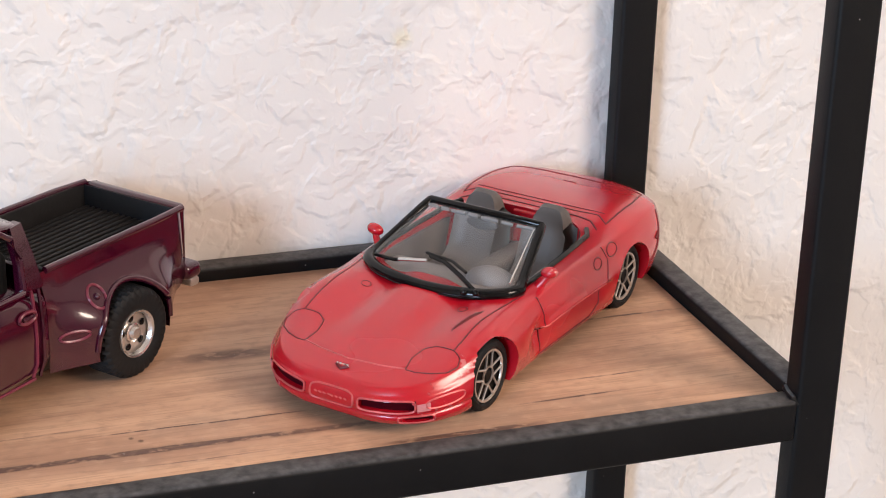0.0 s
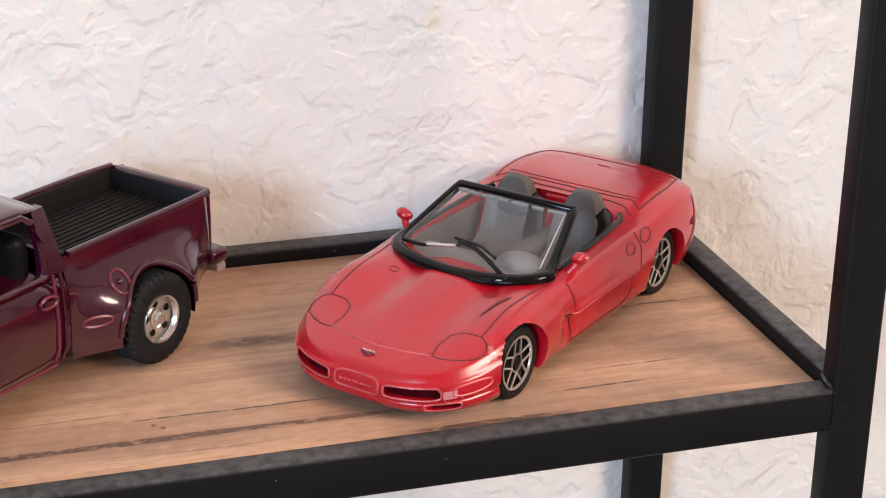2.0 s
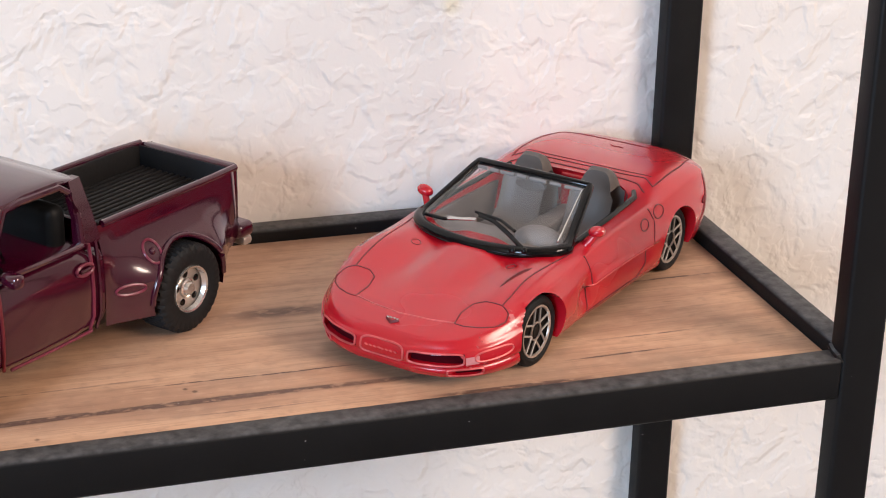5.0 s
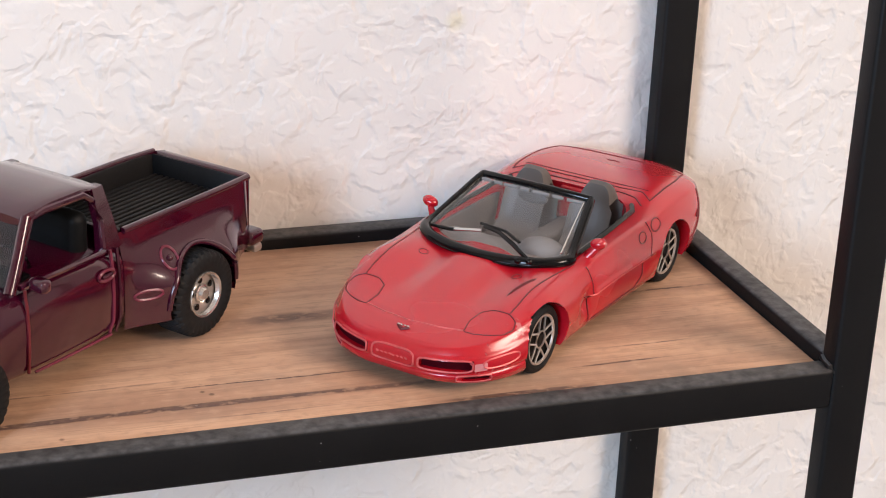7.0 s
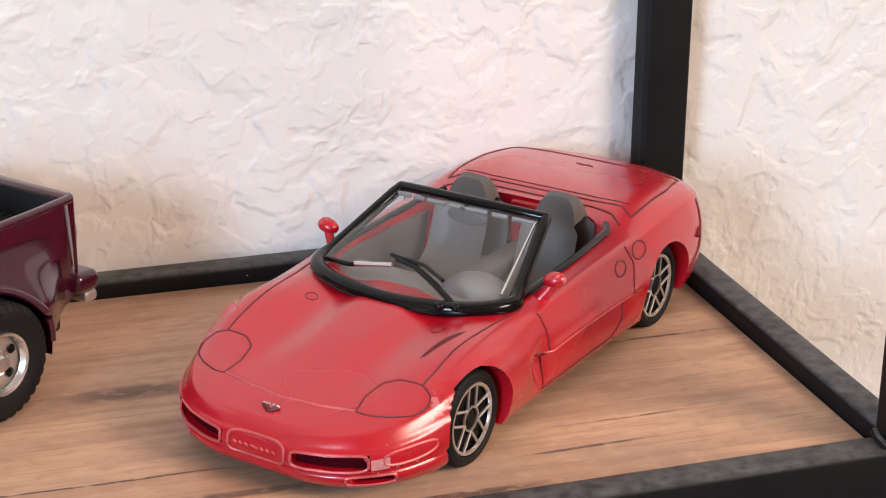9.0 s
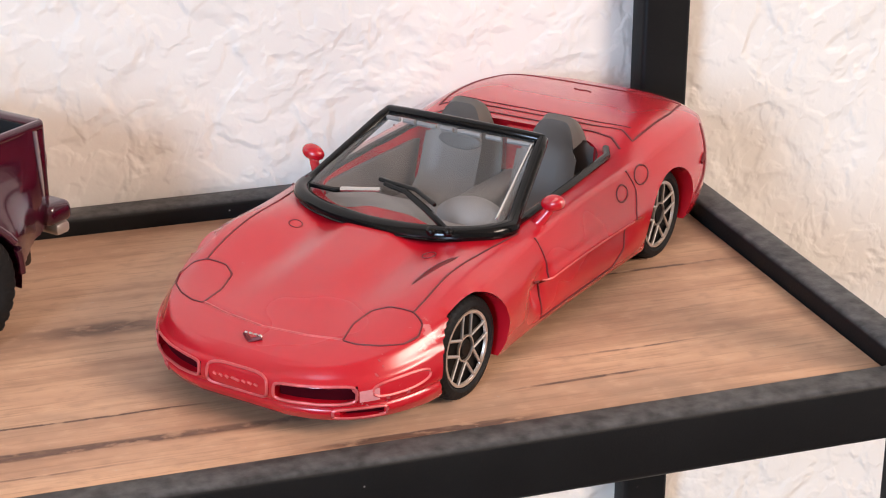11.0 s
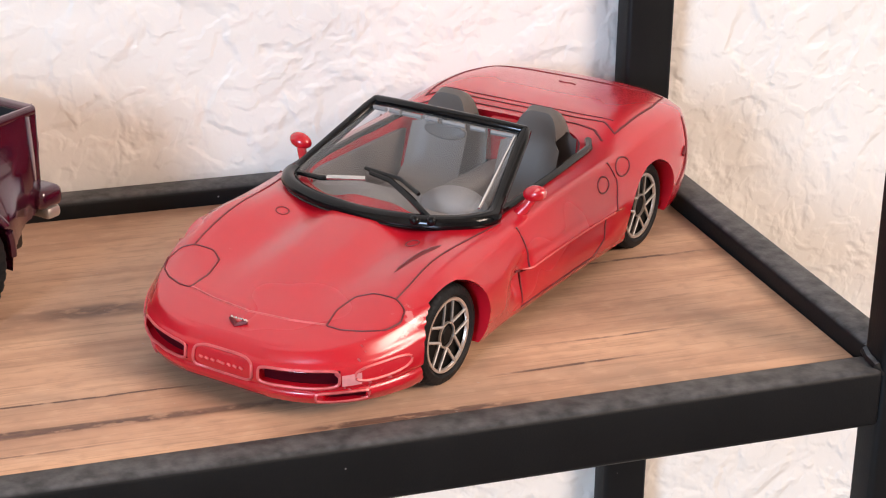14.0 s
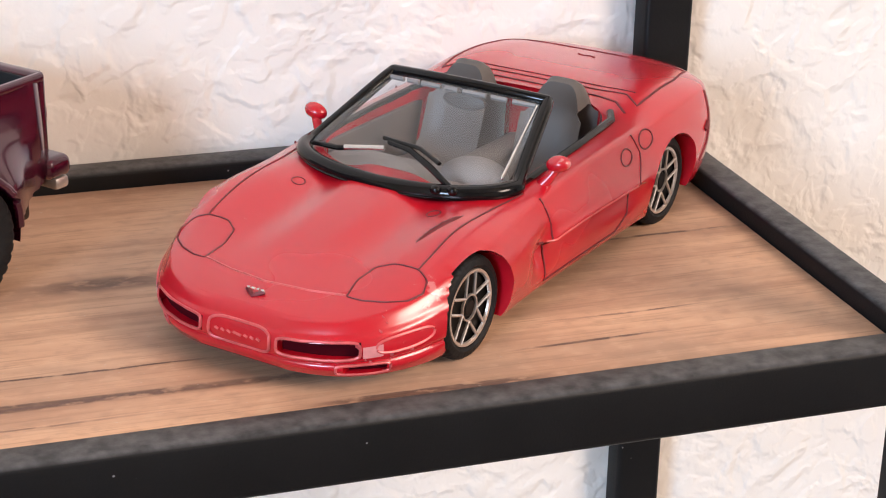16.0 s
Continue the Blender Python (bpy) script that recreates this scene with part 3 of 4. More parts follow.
def car_wheel(parent, x, sgn, radius, wide, rim_r, face):
    """A tyre with a rounded shoulder and a black dish with a silver five-spoke star."""
    def turned(bm):
        for v in bm.verts:
            v.co = Vector((v.co.x + x, v.co.y * sgn + face * sgn, v.co.z + radius - 0.02))
        return bm
    wheel = part("wheel", turned(lathe([(0, -wide + 0.05), (rim_r, -wide + 0.03), (rim_r, -0.11), (0.0, -0.11)], 40)), DISC, parent)
    rr = radius
    tyre = lathe([(rim_r, -wide), (rr * 0.93, -wide), (rr, -wide + 0.09), (rr, -wide * 0.5), (rr, -0.12), (rr * 0.985, -0.07), (rr * 0.93, -0.02), (rim_r + 0.06, 0.0), (rim_r + 0.01, -0.03), (rim_r, -0.10)], 144,
                 notch=lambda k, j: 0.975 if j in (2, 3, 4, 5) and k % 3 == 0 else 1.0)
    part("tyre", turned(tyre), RUBBER, wheel, "black rubber tyre")
    ring = lathe([(rim_r - 0.075, -0.07), (rim_r - 0.06, -0.035), (rim_r - 0.01, -0.03), (rim_r, -0.07)], 48)
    part("rim", turned(ring), SILVER, wheel, "silver rim edge")
    star = bmesh.new()
    turn = 20
    for k in range(5):
        a = radians(turn + 72 * k)
        for d in (-1, 1):
            p = (math.cos(a + d * 0.60) * 0.235, -0.06, math.sin(a + d * 0.60) * 0.235)
            q = (math.cos(a + d * 0.20) * (rim_r - 0.04), -0.045, math.sin(a + d * 0.20) * (rim_r - 0.04))
            tube([p, q], 0.027, 6, bm=star)
    lathe([(0.20, -0.08), (0.205, -0.045), (0.23, -0.045), (0.235, -0.08)], 24, bm=star)
    part("spokes", turned(star), SILVER, wheel, "silver outlined star spokes")
    part("hub_cap", turned(lathe([(0.0, -0.05), (0.12, -0.05), (0.16, -0.09)], 24)), DISC, wheel)


def seat_shell(cx, cy):
    """A bucket seat: cushion, winged back and headrest in one cast piece, with ribs on the back."""
    def fn(i, j):
        t, s = i / 25, -1 + 2 * j / 15
        path = ((0.95, 1.25), (0.35, 1.38), (-0.25, 1.28), (-0.55, 1.5), (-0.75, 2.0), (-0.9, 2.5), (-0.98, 2.85), (-1.04, 3.06), (-1.18, 3.14), (-1.36, 3.04), (-1.4, 2.3), (-1.3, 1.2))
        u = t * (len(path) - 1)
        k = min(int(u), len(path) - 2)
        w = u - k
        px = path[k][0] * (1 - w) + path[k + 1][0] * w
        pz = path[k][1] * (1 - w) + path[k + 1][1] * w
        half = 0.58 if pz < 2.3 else 0.58 - 0.15 * smooth(2.4, 3.1, pz)
        rib = 0.015 * math.sin(s * 20) if 1.5 < pz < 2.4 and abs(s) < 0.6 and px > -1.2 else 0
        wing = 0.16 * abs(s) ** 3 * (1 if px > -1.1 else -0.6)
        drop = 0.45 * abs(s) ** 4 * smooth(2.4, 2.9, pz)
        return (cx + px + wing + rib, cy + half * math.copysign(abs(s) ** 0.9, s), pz - drop - 0.14 * smooth(2.0, 2.8, pz))
    return grid_mesh(fn, 26, 16)


def toy_convertible():
    car = thing("toy_car", pose(-0.05985, 0.06270, 0, 0, 0, 219.8) @ Matrix.Diagonal((1, 1.10, 1, 1)), "red die-cast toy convertible with chipped paint on the pine board", "toy car")
    body = part("body", car_shell(), RED, car, "glossy red enamel body with dark panel lines")
    # underside and wheel wells
    part("chassis", box(-5.2, 5.3, -1.55, 1.55, 0.36, 0.75, 0.1), BLACK, car, "black plastic underside")
    part("axle", tube([(HUB_X, -2.1, 0.86), (HUB_X, 2.1, 0.86)], 0.1), BLACK, car)
    part("axle", tube([(-HUB_X, -2.1, 0.86), (-HUB_X, 2.1, 0.86)], 0.1), BLACK, car)
    for hx in (HUB_X, -HUB_X):
        for s in (1, -1):
            car_wheel(car, hx, s, 0.88, 0.72, 0.66, (2.38 if hx > 0 else 2.33) if s > 0 else 2.06)
    # hood seams, headlamp lids, deck lines
    for s in (1, -1):
        part("hood_seam", seam_top([(1.45, s * 2.06), (2.2, s * 1.98), (3.4, s * 1.92), (4.1, s * 1.92), (4.43, s * 1.90)]), SEAM, body)
        lid = rounded([(5.40, s * 1.27), (5.0, s * 1.20), (4.60, s * 1.28), (4.44, s * 1.50), (4.42, s * 1.90), (4.54, s * 2.12), (4.78, s * 2.19), (5.02, s * 2.08), (5.25, s * 1.80), (5.38, s * 1.50)], 3)
        part("headlamp_lid", seam_top(lid), SEAM, body, "outline of the pop-up headlamp lid")
        if s > 0:
            wedge = [(3.95, 1.50), (3.72, 1.53), (3.45, 1.58), (3.2, 1.64), (2.98, 1.71), (2.80, 1.77)]
            part("hood_louvre", tube([(x, y, car_top(x, y) - 0.03) for x, y in wedge], [0.015, 0.045, 0.06, 0.065, 0.06, 0.03], 8), SEAM, body, "dark slot of the hood louvre")
        part("washer_jet", seam_top(arc_points(2.85, s * 1.25, 0.11, 0.11, n=14), 0.02), SEAM, body)
        part("deck_seam", seam_top([(-3.25, s * 1.05), (-3.28, s * 1.65), (-3.05, s * 1.95), (-3.5, s * 1.98), (-4.6, s * 1.95), (-5.5, s * 1.80)], 0.05), SEAM, body)
        part("tonneau_edge", seam_top([(-3.02, 0), (-3.02, s * 1.2), (-2.95, s * 1.6), (-2.7, s * 1.88)], 0.06), SEAM, body)
        part("door_seam", seam_side([(1.35, 0.0), (1.22, 0.3), (1.2, 0.6), (1.25, 0.93), (0.4, 0.93), (-1.4, 0.93), (-1.85, 0.80), (-2.05, 0.5), (-2.15, 0.2), (-2.0, 0.0)], 0.038, s), SEAM, body)
        # a lighter bar paints the bright line along the door crease
        part("side_crease", seam_side([(1.3, 0.475), (0.2, 0.488), (-1.0, 0.500), (-1.95, 0.512)], 0.04, s), RED_WORN_LIT, body)
        part("fuel_cap", seam_side([(-2.45 + 0.25 * math.cos(a * 0.3), 0.11 + 0.09 * math.sin(a * 0.3)) for a in range(22)], 0.036, s), SEAM, body) if s > 0 else None
        part("door_handle", seam_side([(-1.65 + 0.20 * math.cos(a * 0.3), 0.17 + 0.08 * math.sin(a * 0.3)) for a in range(22)], 0.036, s), SEAM, body)
        part("fender_vent", seam_side([(1.62, 0.42), (1.42, 0.46), (1.32, 0.56)], 0.05, s), SEAM, body)
        part("rear_bumper_seam", seam_side([(-4.75, 0.75), (-5.0, 0.6), (-5.15, 0.3), (-5.2, 0.05)], 0.05, s), SEAM, body)
        part("side_marker", seam_side([(-4.85, 0.42), (-5.02, 0.36)], 0.10, s), SEAM, body)
    part("hood_seam", seam_top([(5.38, -1.25), (5.52, -0.7), (5.60, 0), (5.52, 0.7), (5.38, 1.25)], 0.05), RED_WORN_LIT, body, "lighter red leading edge of the hood")
    part("deck_seam", seam_top([(-3.25, -1.05), (-3.25, 1.05)], 0.05), SEAM, body)
    part("deck_seam", seam_top([(-3.42, -1.75), (-3.42, 1.75)], 0.03), SEAM, body)
    part("tonneau_panel", box(-2.95, -2.72, -0.42, 0.42, 1.0, 2.40, 0.08, 3), RED, body, "red panel between the seats")
    part("deck_seam", seam_top([(-5.5, -1.8), (-5.62, -1.0), (-5.65, 0), (-5.62, 1.0), (-5.5, 1.8)], 0.05), SEAM, body)
    part("deck_badge", seam_top([(-5.1, -0.18), (-5.05, -0.05), (-5.1, 0.05), (-5.05, 0.18)], 0.05), SEAM, body)
    # front bumper
    for y0, y1, f0, f1 in INTAKES + LOWER_INTAKES:
        ym, fm = (y0 + y1) / 2, (f0 + f1) / 2
        ring = [nose_point(y, f) for y, f in arc_points(ym, fm, (y1 - y0) / 2 + 0.03, (f1 - f0) / 2 + 0.02, 0, 347, 36, 5)]
        # the edge highlight of the intake is painted as a lighter ring
        part("intake_rim", tube(ring, 0.026, 6, True), RED_WORN_LIT, body, "air intake edge with its highlight painted in lighter red")

        def backing(i, j, y0=y0, y1=y1, f0=f0, f1=f1):
            p = nose_point(y0 - 0.05 + (y1 - y0 + 0.1) * i / 9, f0 - 0.04 + (f1 - f0 + 0.08) * j / 3)
            return (p[0] - 0.17, p[1], p[2])
        part("air_intake", grid_mesh(backing, 10, 4), INTAKE, body, "dark recessed air intake")
    for s in (1, -1):
        lamp = [nose_point(s * y, f) for y, f in arc_points(1.97, 0.47, 0.20, 0.12, 0, 347, 26, 2.6)]
        part("turn_lamp", tube(lamp, 0.025, 6, True), RED_WORN_LIT, body, "rubbed front turn lamp outline")

        def lens(i, j, s=s):
            p = nose_point(s * (1.66 + 0.17 * i / 4), 0.42 + 0.2 * j / 4)
            return (p[0] + 0.02, p[1], p[2])
        part("fog_lamp", grid_mesh(lens, 5, 5), LAMP_PINK, body, "small pale fog lamp")
    plate = [nose_point(y, f) for y, f in arc_points(0.02, 0.47, 0.50, 0.24, 0, 350, 40, 4)]
    part("plate_frame", tube(plate, 0.026, 6, True), RED_WORN_LIT, body, "raised frame of the front plate")
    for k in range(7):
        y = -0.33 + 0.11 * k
        part("plate_bar", tube([nose_point(y - 0.03, 0.45), nose_point(y + 0.03, 0.48)], 0.022, 5), RED_WORN_LIT, body)
    ex, ez = 5.93, car_top(5.93, 0) + 0.02
    part("nose_emblem", tube([(ex - 0.06, -0.15, ez + 0.03), (ex, -0.05, ez - 0.01), (ex + 0.03, 0, ez - 0.03), (ex, 0.05, ez - 0.01), (ex - 0.06, 0.15, ez + 0.03)], 0.04, 6), SEAM, body, "small dark nose emblem")
    for y in (-0.12, -0.04, 0.05, 0.13):
        part("emblem_fleck", tube([(ex - 0.06, y - 0.025, ez + 0.06), (ex - 0.05, y + 0.025, ez + 0.06)], 0.022, 5), CHROME, body)
    # paint chips on the left corner
    rnd = random.Random(5)
    for k in range(9):
        y, f = rnd.uniform(1.6, 2.05), rnd.uniform(0.05, 0.8)
        p = nose_point(y, f)
        chip = bmesh.new()
        bmesh.ops.create_icosphere(chip, subdivisions=1, radius=rnd.uniform(0.02, 0.05))
        for v in chip.verts:
            v.co = Vector((v.co.x * 0.25, v.co.y * 1.3, v.co.z)) * 1.0 + Vector(p)
        part("paint_chip", chip, RED_WORN_LIT, body)

    # windscreen
    def base(s):
        x = 1.42 + 1.05 * max(0.0, 1 - abs(s) ** 2.4) ** 0.5
        return Vector((x, 1.92 * s, 2.17 - 0.06 * (1 - abs(s))))

    def head(s):
        return Vector((-0.28 - 0.22 * s * s, 1.48 * s, 3.20 - 0.10 * s * s))
    n = 40
    ss = [math.sin(math.pi * (k / n - 0.5)) for k in range(n + 1)]
    loop = [base(s) for s in ss] + [base(1).lerp(head(1), k / 10) for k in range(1, 10)] + [head(-s) for s in ss] + [head(-1).lerp(base(-1), k / 10) for k in range(1, 10)]
    radii = [0.15] * (n + 1) + [0.115] * 9 + [0.10] * (n + 1) + [0.115] * 9
    screen = part("windscreen_frame", tube(loop, radii, 10, True), BLACK, car, "gloss black windscreen surround")

    def pane(i, j):
        s, t = -0.97 + 1.94 * i / 24, 0.03 + 0.95 * j / 14
        p = base(s).lerp(head(s), t)
        p.x += 0.07 * math.sin(math.pi * t)
        return p
    g = part("windscreen", grid_mesh(pane, 25, 15), SCREEN, screen, "clear plastic windscreen")
    g.visible_shadow = False
    # the pane's clipped upper lip shows as separate bright tabs
    for s0, s1 in ((-0.92, -0.72), (-0.66, -0.50), (-0.46, -0.20), (-0.14, 0.02), (0.08, 0.36), (0.42, 0.60), (0.66, 0.90)):
        edge = [base(s).lerp(head(s), 0.93) + Vector((0.03, 0, -0.01)) for s in [s0 + (s1 - s0) * k / 6 for k in range(7)]]
        part("glass_edge", tube(edge, 0.036, 6, flat=1.3), PALE, screen, "bright moulded tab of the clear pane")
    # a chrome bar stands in for the glint down one edge of the pane
    sidee = [base(0.93).lerp(head(0.93), 0.15 + 0.78 * k / 10) + Vector((0.05, 0, 0)) for k in range(11)]
    part("glass_edge", tube(sidee, 0.025, 6), CHROME, screen, "side edge of the clear pane with its glint painted in chrome")
    # cowl strip under the glass
    part("cowl", grid_mesh(lambda i, j: base(-0.96 + 1.92 * i / 30) + Vector((0.17 - 0.30 * j / 4, 0, -0.05 + 0.07 * math.sin(j / 4 * 3.1))), 31, 5), BLACK, screen)

    def on_glass(s, t, lift=0.06):
        p = base(s).lerp(head(s), t)
        return p + Vector((0.07 * math.sin(math.pi * t) + lift, 0, lift))
    wiper = part("wiper", tube([on_glass(0.62, 0.04), on_glass(0.40, 0.18, 0.12), on_glass(0.12, 0.30, 0.12), on_glass(-0.14, 0.335, 0.09)], [0.055, 0.06, 0.05, 0.045], 8), BLACK, screen, "black moulded wiper")
    part("wiper_blade", tube([on_glass(0.46, 0.22, 0.13), on_glass(0.20, 0.33, 0.13), on_glass(-0.22, 0.36, 0.10)], 0.04, 6), BLACK, wiper)
    wiper2 = part("wiper", tube([on_glass(-0.85, 0.10), on_glass(-0.55, 0.16, 0.09), on_glass(-0.30, 0.24, 0.09)], 0.05, 8), BLACK, screen, "black moulded wiper")
    # the shine on the black arm is put in as a chrome bar
    part("wiper_shine", tube([on_glass(-0.48, 0.18, 0.12), on_glass(-0.12, 0.27, 0.12)], 0.045, 6), CHROME, wiper2, "chrome bar for the white shine on the wiper arm")
    for s in (0.55, 0.68):
        b = bmesh.new()
        bmesh.ops.create_uvsphere(b, u_segments=12, v_segments=8, radius=0.09)
        bmesh.ops.translate(b, verts=b.verts, vec=base(s) + Vector((0.12, 0, 0.09)))
        part("wiper_pivot", b, BLACK, screen)
    # interior
    part("cabin_tub", box(-2.75, 1.9, -1.8, 1.8, 0.8, 1.05, 0.05), GREY, car, "grey plastic cabin floor")
    part("dashboard", box(0.75, 2.15, -1.72, 1.72, 1.1, 2.05, 0.28, 4), PALE, car, "pale grey moulded dashboard")
    part("centre_console", box(-2.6, 0.4, -0.28, 0.28, 1.0, 1.62, 0.12, 3), GREY, car)
    for s in (1, -1):
        part("door_panel", box(-2.6, 1.6, s * 1.80 - 0.05, s * 1.80 + 0.05, 0.95, 2.1, 0.04), GREY, car)
        part("seat", seat_shell(-1.05, s * 0.92), GREY, car, "grey ribbed bucket seat with headrest")
        part("window_sill", tube([(1.2, s * 1.92, 2.18), (-0.6, s * 1.92, 2.28), (-2.2, s * 1.86, 2.36), (-2.5, s * 1.70, 2.40)], 0.07, 8), BLACK, car, "black sill strip of the door window")
    pad = bmesh.new()
    bmesh.ops.create_uvsphere(pad, u_segments=24, v_segments=14, radius=1)
    for v in pad.verts:
        v.co = Vector((1.05 + v.co.x * 0.50, 0.98 + v.co.y * 0.58, 2.02 + v.co.z * 0.34))
    part("instrument_hood", pad, PALE, car, "pale rounded instrument hood")
    part("rear_view_mirror", tube([(-0.42, 0, 2.84), (-0.39, 0, 2.84), (-0.32, 0, 2.84), (-0.29, 0, 2.84)], [0.31, 0.40, 0.40, 0.34], 28, flat=0.40), GREY, screen, "dark oval rear-view mirror")
    part("mirror_stem", tube([(-0.34, 0, 2.92), (-0.34, 0, 3.14)], 0.05), BLACK, screen)
    for s in (1, -1):
        pod = bmesh.new()
        bmesh.ops.create_uvsphere(pod, u_segments=20, v_segments=12, radius=1)
        for v in pod.verts:
            v.co = Vector((0.70 + v.co.x * 0.17 * (1.15 if v.co.x > 0 else 0.6), s * 2.30 + v.co.y * 0.21, 2.46 + v.co.z * 0.15 + 0.03 * v.co.y * s))
        door_mirror = part("door_mirror", pod, RED, car, "red door mirror on a short stalk")
        part("mirror_stalk", tube([(0.86, s * 2.10, 2.08), (0.80, s * 2.22, 2.26), (0.72, s * 2.30, 2.44)], [0.11, 0.085, 0.09], 10), RED, door_mirror)
    # rear
    for s in (1, -1):
        for y in (0.85, 1.5):
            b = bmesh.new()
            bmesh.ops.create_uvsphere(b, u_segments=14, v_segments=8, radius=1)
            for v in b.verts:
                v.co = Vector((-6.12 + v.co.x * 0.06, s * y + v.co.y * 0.27, 1.85 + v.co.z * 0.16))
            part("tail_lamp", b, SEAM, body)
    return car


toy_convertible()

# ---- the maroon toy pickup ----
def truck_wheel(parent, x, sgn, radius=1.13, wide=0.98, rim_r=0.59, face=2.45):
    def turned(bm):
        for v in bm.verts:
            v.co = Vector((v.co.x + x, (v.co.y + face) * sgn, v.co.z + radius))
        return bm
    wheel = part("wheel", turned(lathe([(0, -wide + 0.1), (rim_r, -wide + 0.1), (rim_r, -0.16), (0.30, -0.20), (0.0, -0.20)], 40)), SILVER, parent, "silver steel wheel")
    tyre = lathe([(rim_r, -wide), (radius * 0.9, -wide), (radius, -wide + 0.1), (radius, -0.56), (radius, -0.42), (radius, -0.28), (radius, -0.14), (radius * 0.97, -0.06), (radius * 0.88, 0.0), (rim_r + 0.1, 0.01), (rim_r + 0.01, -0.04), (rim_r, -0.12)], 132,
                 notch=lambda k, j: (0.945 if (k + 2 * (j % 2)) % 4 == 0 else 1.0) if 2 <= j <= 7 else 1.0)
    part("tyre", turned(tyre), RUBBER, wheel, "black tyre with a chunky tread")
    part("rim", turned(lathe([(rim_r - 0.10, -0.12), (rim_r - 0.05, -0.02), (rim_r, 0.0), (rim_r + 0.02, -0.05)], 44)), CHROME, wheel, "bright rim edge")
    for k in range(5):
        a = radians(10 + 72 * k)
        hole = bmesh.new()
        bmesh.ops.create_uvsphere(hole, u_segments=12, v_segments=6, radius=1)
        for v in hole.verts:
            r, t = 0.37 + v.co.z * 0.09, a + v.co.x * 0.26
            v.co = Vector((r * math.cos(t), -0.165 + v.co.y * 0.02, r * math.sin(t)))
        part("wheel_slot", turned(hole), BLACK, wheel)
    part("hub_cap", turned(lathe([(0, -0.02), (0.13, -0.03), (0.17, -0.08), (0.19, -0.12), (0.24, -0.14), (0.26, -0.2)], 28)), CHROME, wheel)


def bed_y(x, z):
    """Half width of the bed's outer skin, swelling smoothly into the fender."""
    low = 1 - smooth(1.7, 2.95, z)
    around = 1 - smooth(1.05, 2.45, abs(x))
    tail = 0.34 * smooth(2.2, 3.0, -x) ** 2
    return 1.74 + 0.64 * low * around + 0.12 * smooth(1.2, 2.25, x) * (1 - smooth(2.4, 3.3, z)) + 0.04 * math.sin((z - 1.0) * 1.6) - tail


def truck_bed_side(sgn):
    """The bed's outer skin, swelling out into a flared fender round the wheel, with the arch cut through."""
    hub = 1.13
    arch = 1.27
    ni, nj = 96, 60

    def y_at(x, z):
        return bed_y(x, z) * sgn
    bm = bmesh.new()
    vs = [[bm.verts.new((-2.95 + 5.34 * i / (ni - 1), y_at(-2.95 + 5.34 * i / (ni - 1), 0.85 + 2.50 * j / (nj - 1)), 0.85 + 2.50 * j / (nj - 1))) for j in range(nj)] for i in range(ni)]
    faces = [bm.faces.new((vs[i][j], vs[i + 1][j], vs[i + 1][j + 1], vs[i][j + 1])) for i in range(ni - 1) for j in range(nj - 1)]
    dead = set()
    for f in faces:
        c = f.calc_center_median()
        if c.x ** 2 + (c.z - hub) ** 2 < arch ** 2:
            dead.add(f)
    rim = {e for f in dead for e in f.edges if any(g not in dead for g in e.link_faces)}
    pairs = [(e.verts[0], e.verts[1]) for e in rim]
    for a, b in pairs:
        for v in (a, b):
            d = Vector((v.co.x, v.co.z - hub)).normalized() * arch
            v.co.x, v.co.z = d.x, hub + d.y
            v.co.y = y_at(v.co.x, v.co.z) + 0.03 * sgn
    for f in faces:
        if f not in dead:
            c = f.calc_center_median()
            if c.x < -1.15 and c.z < 1.18 + 0.16 * (-1.15 - c.x):
                dead.add(f)
    bmesh.ops.delete(bm, geom=list(dead), context="FACES_ONLY")
    inner = {}
    for a, b in pairs:
        for v in (a, b):
            if v not in inner:
                inner[v] = bm.verts.new((v.co.x * 0.98, v.co.y - 0.8 * sgn, v.co.z))
        bm.faces.new((a, b, inner[b], inner[a]))
    bmesh.ops.delete(bm, geom=[e for e in bm.edges if not e.link_faces], context="EDGES")
    bmesh.ops.delete(bm, geom=[v for v in bm.verts if not v.link_faces], context="VERTS")
    return bm


def loft(sections):
    """A closed skin through rings of equal length, capped at both ends."""
    bm = bmesh.new()
    rings = [[bm.verts.new(p) for p in s] for s in sections]
    m = len(rings[0])
    for a, b in zip(rings, rings[1:]):
        for k in range(m):
            bm.faces.new((a[k], a[(k + 1) % m], b[(k + 1) % m], b[k]))
    bm.faces.new(rings[0][::-1])
    bm.faces.new(rings[-1])
    return bm


def cab_section(x, half, z0, z1, round_top):
    """A rounded ring across the cab at x, barrelled at the sides."""
    pts = []
    for k in range(40):
        a = 2 * math.pi * k / 40
        c, s = math.cos(a), math.sin(a)
        p = 6.0 if s > 0 else 7.0
        y = half * math.copysign(abs(c) ** (2 / p), c)
        z = (z0 + z1) / 2 + (z1 - z0) / 2 * math.copysign(abs(s) ** (2 / (p if s < 0 else round_top)), s)
        pts.append((x, y * (1 - 0.05 * ((z - 2.0) / 1.2) ** 2), z))
    return pts


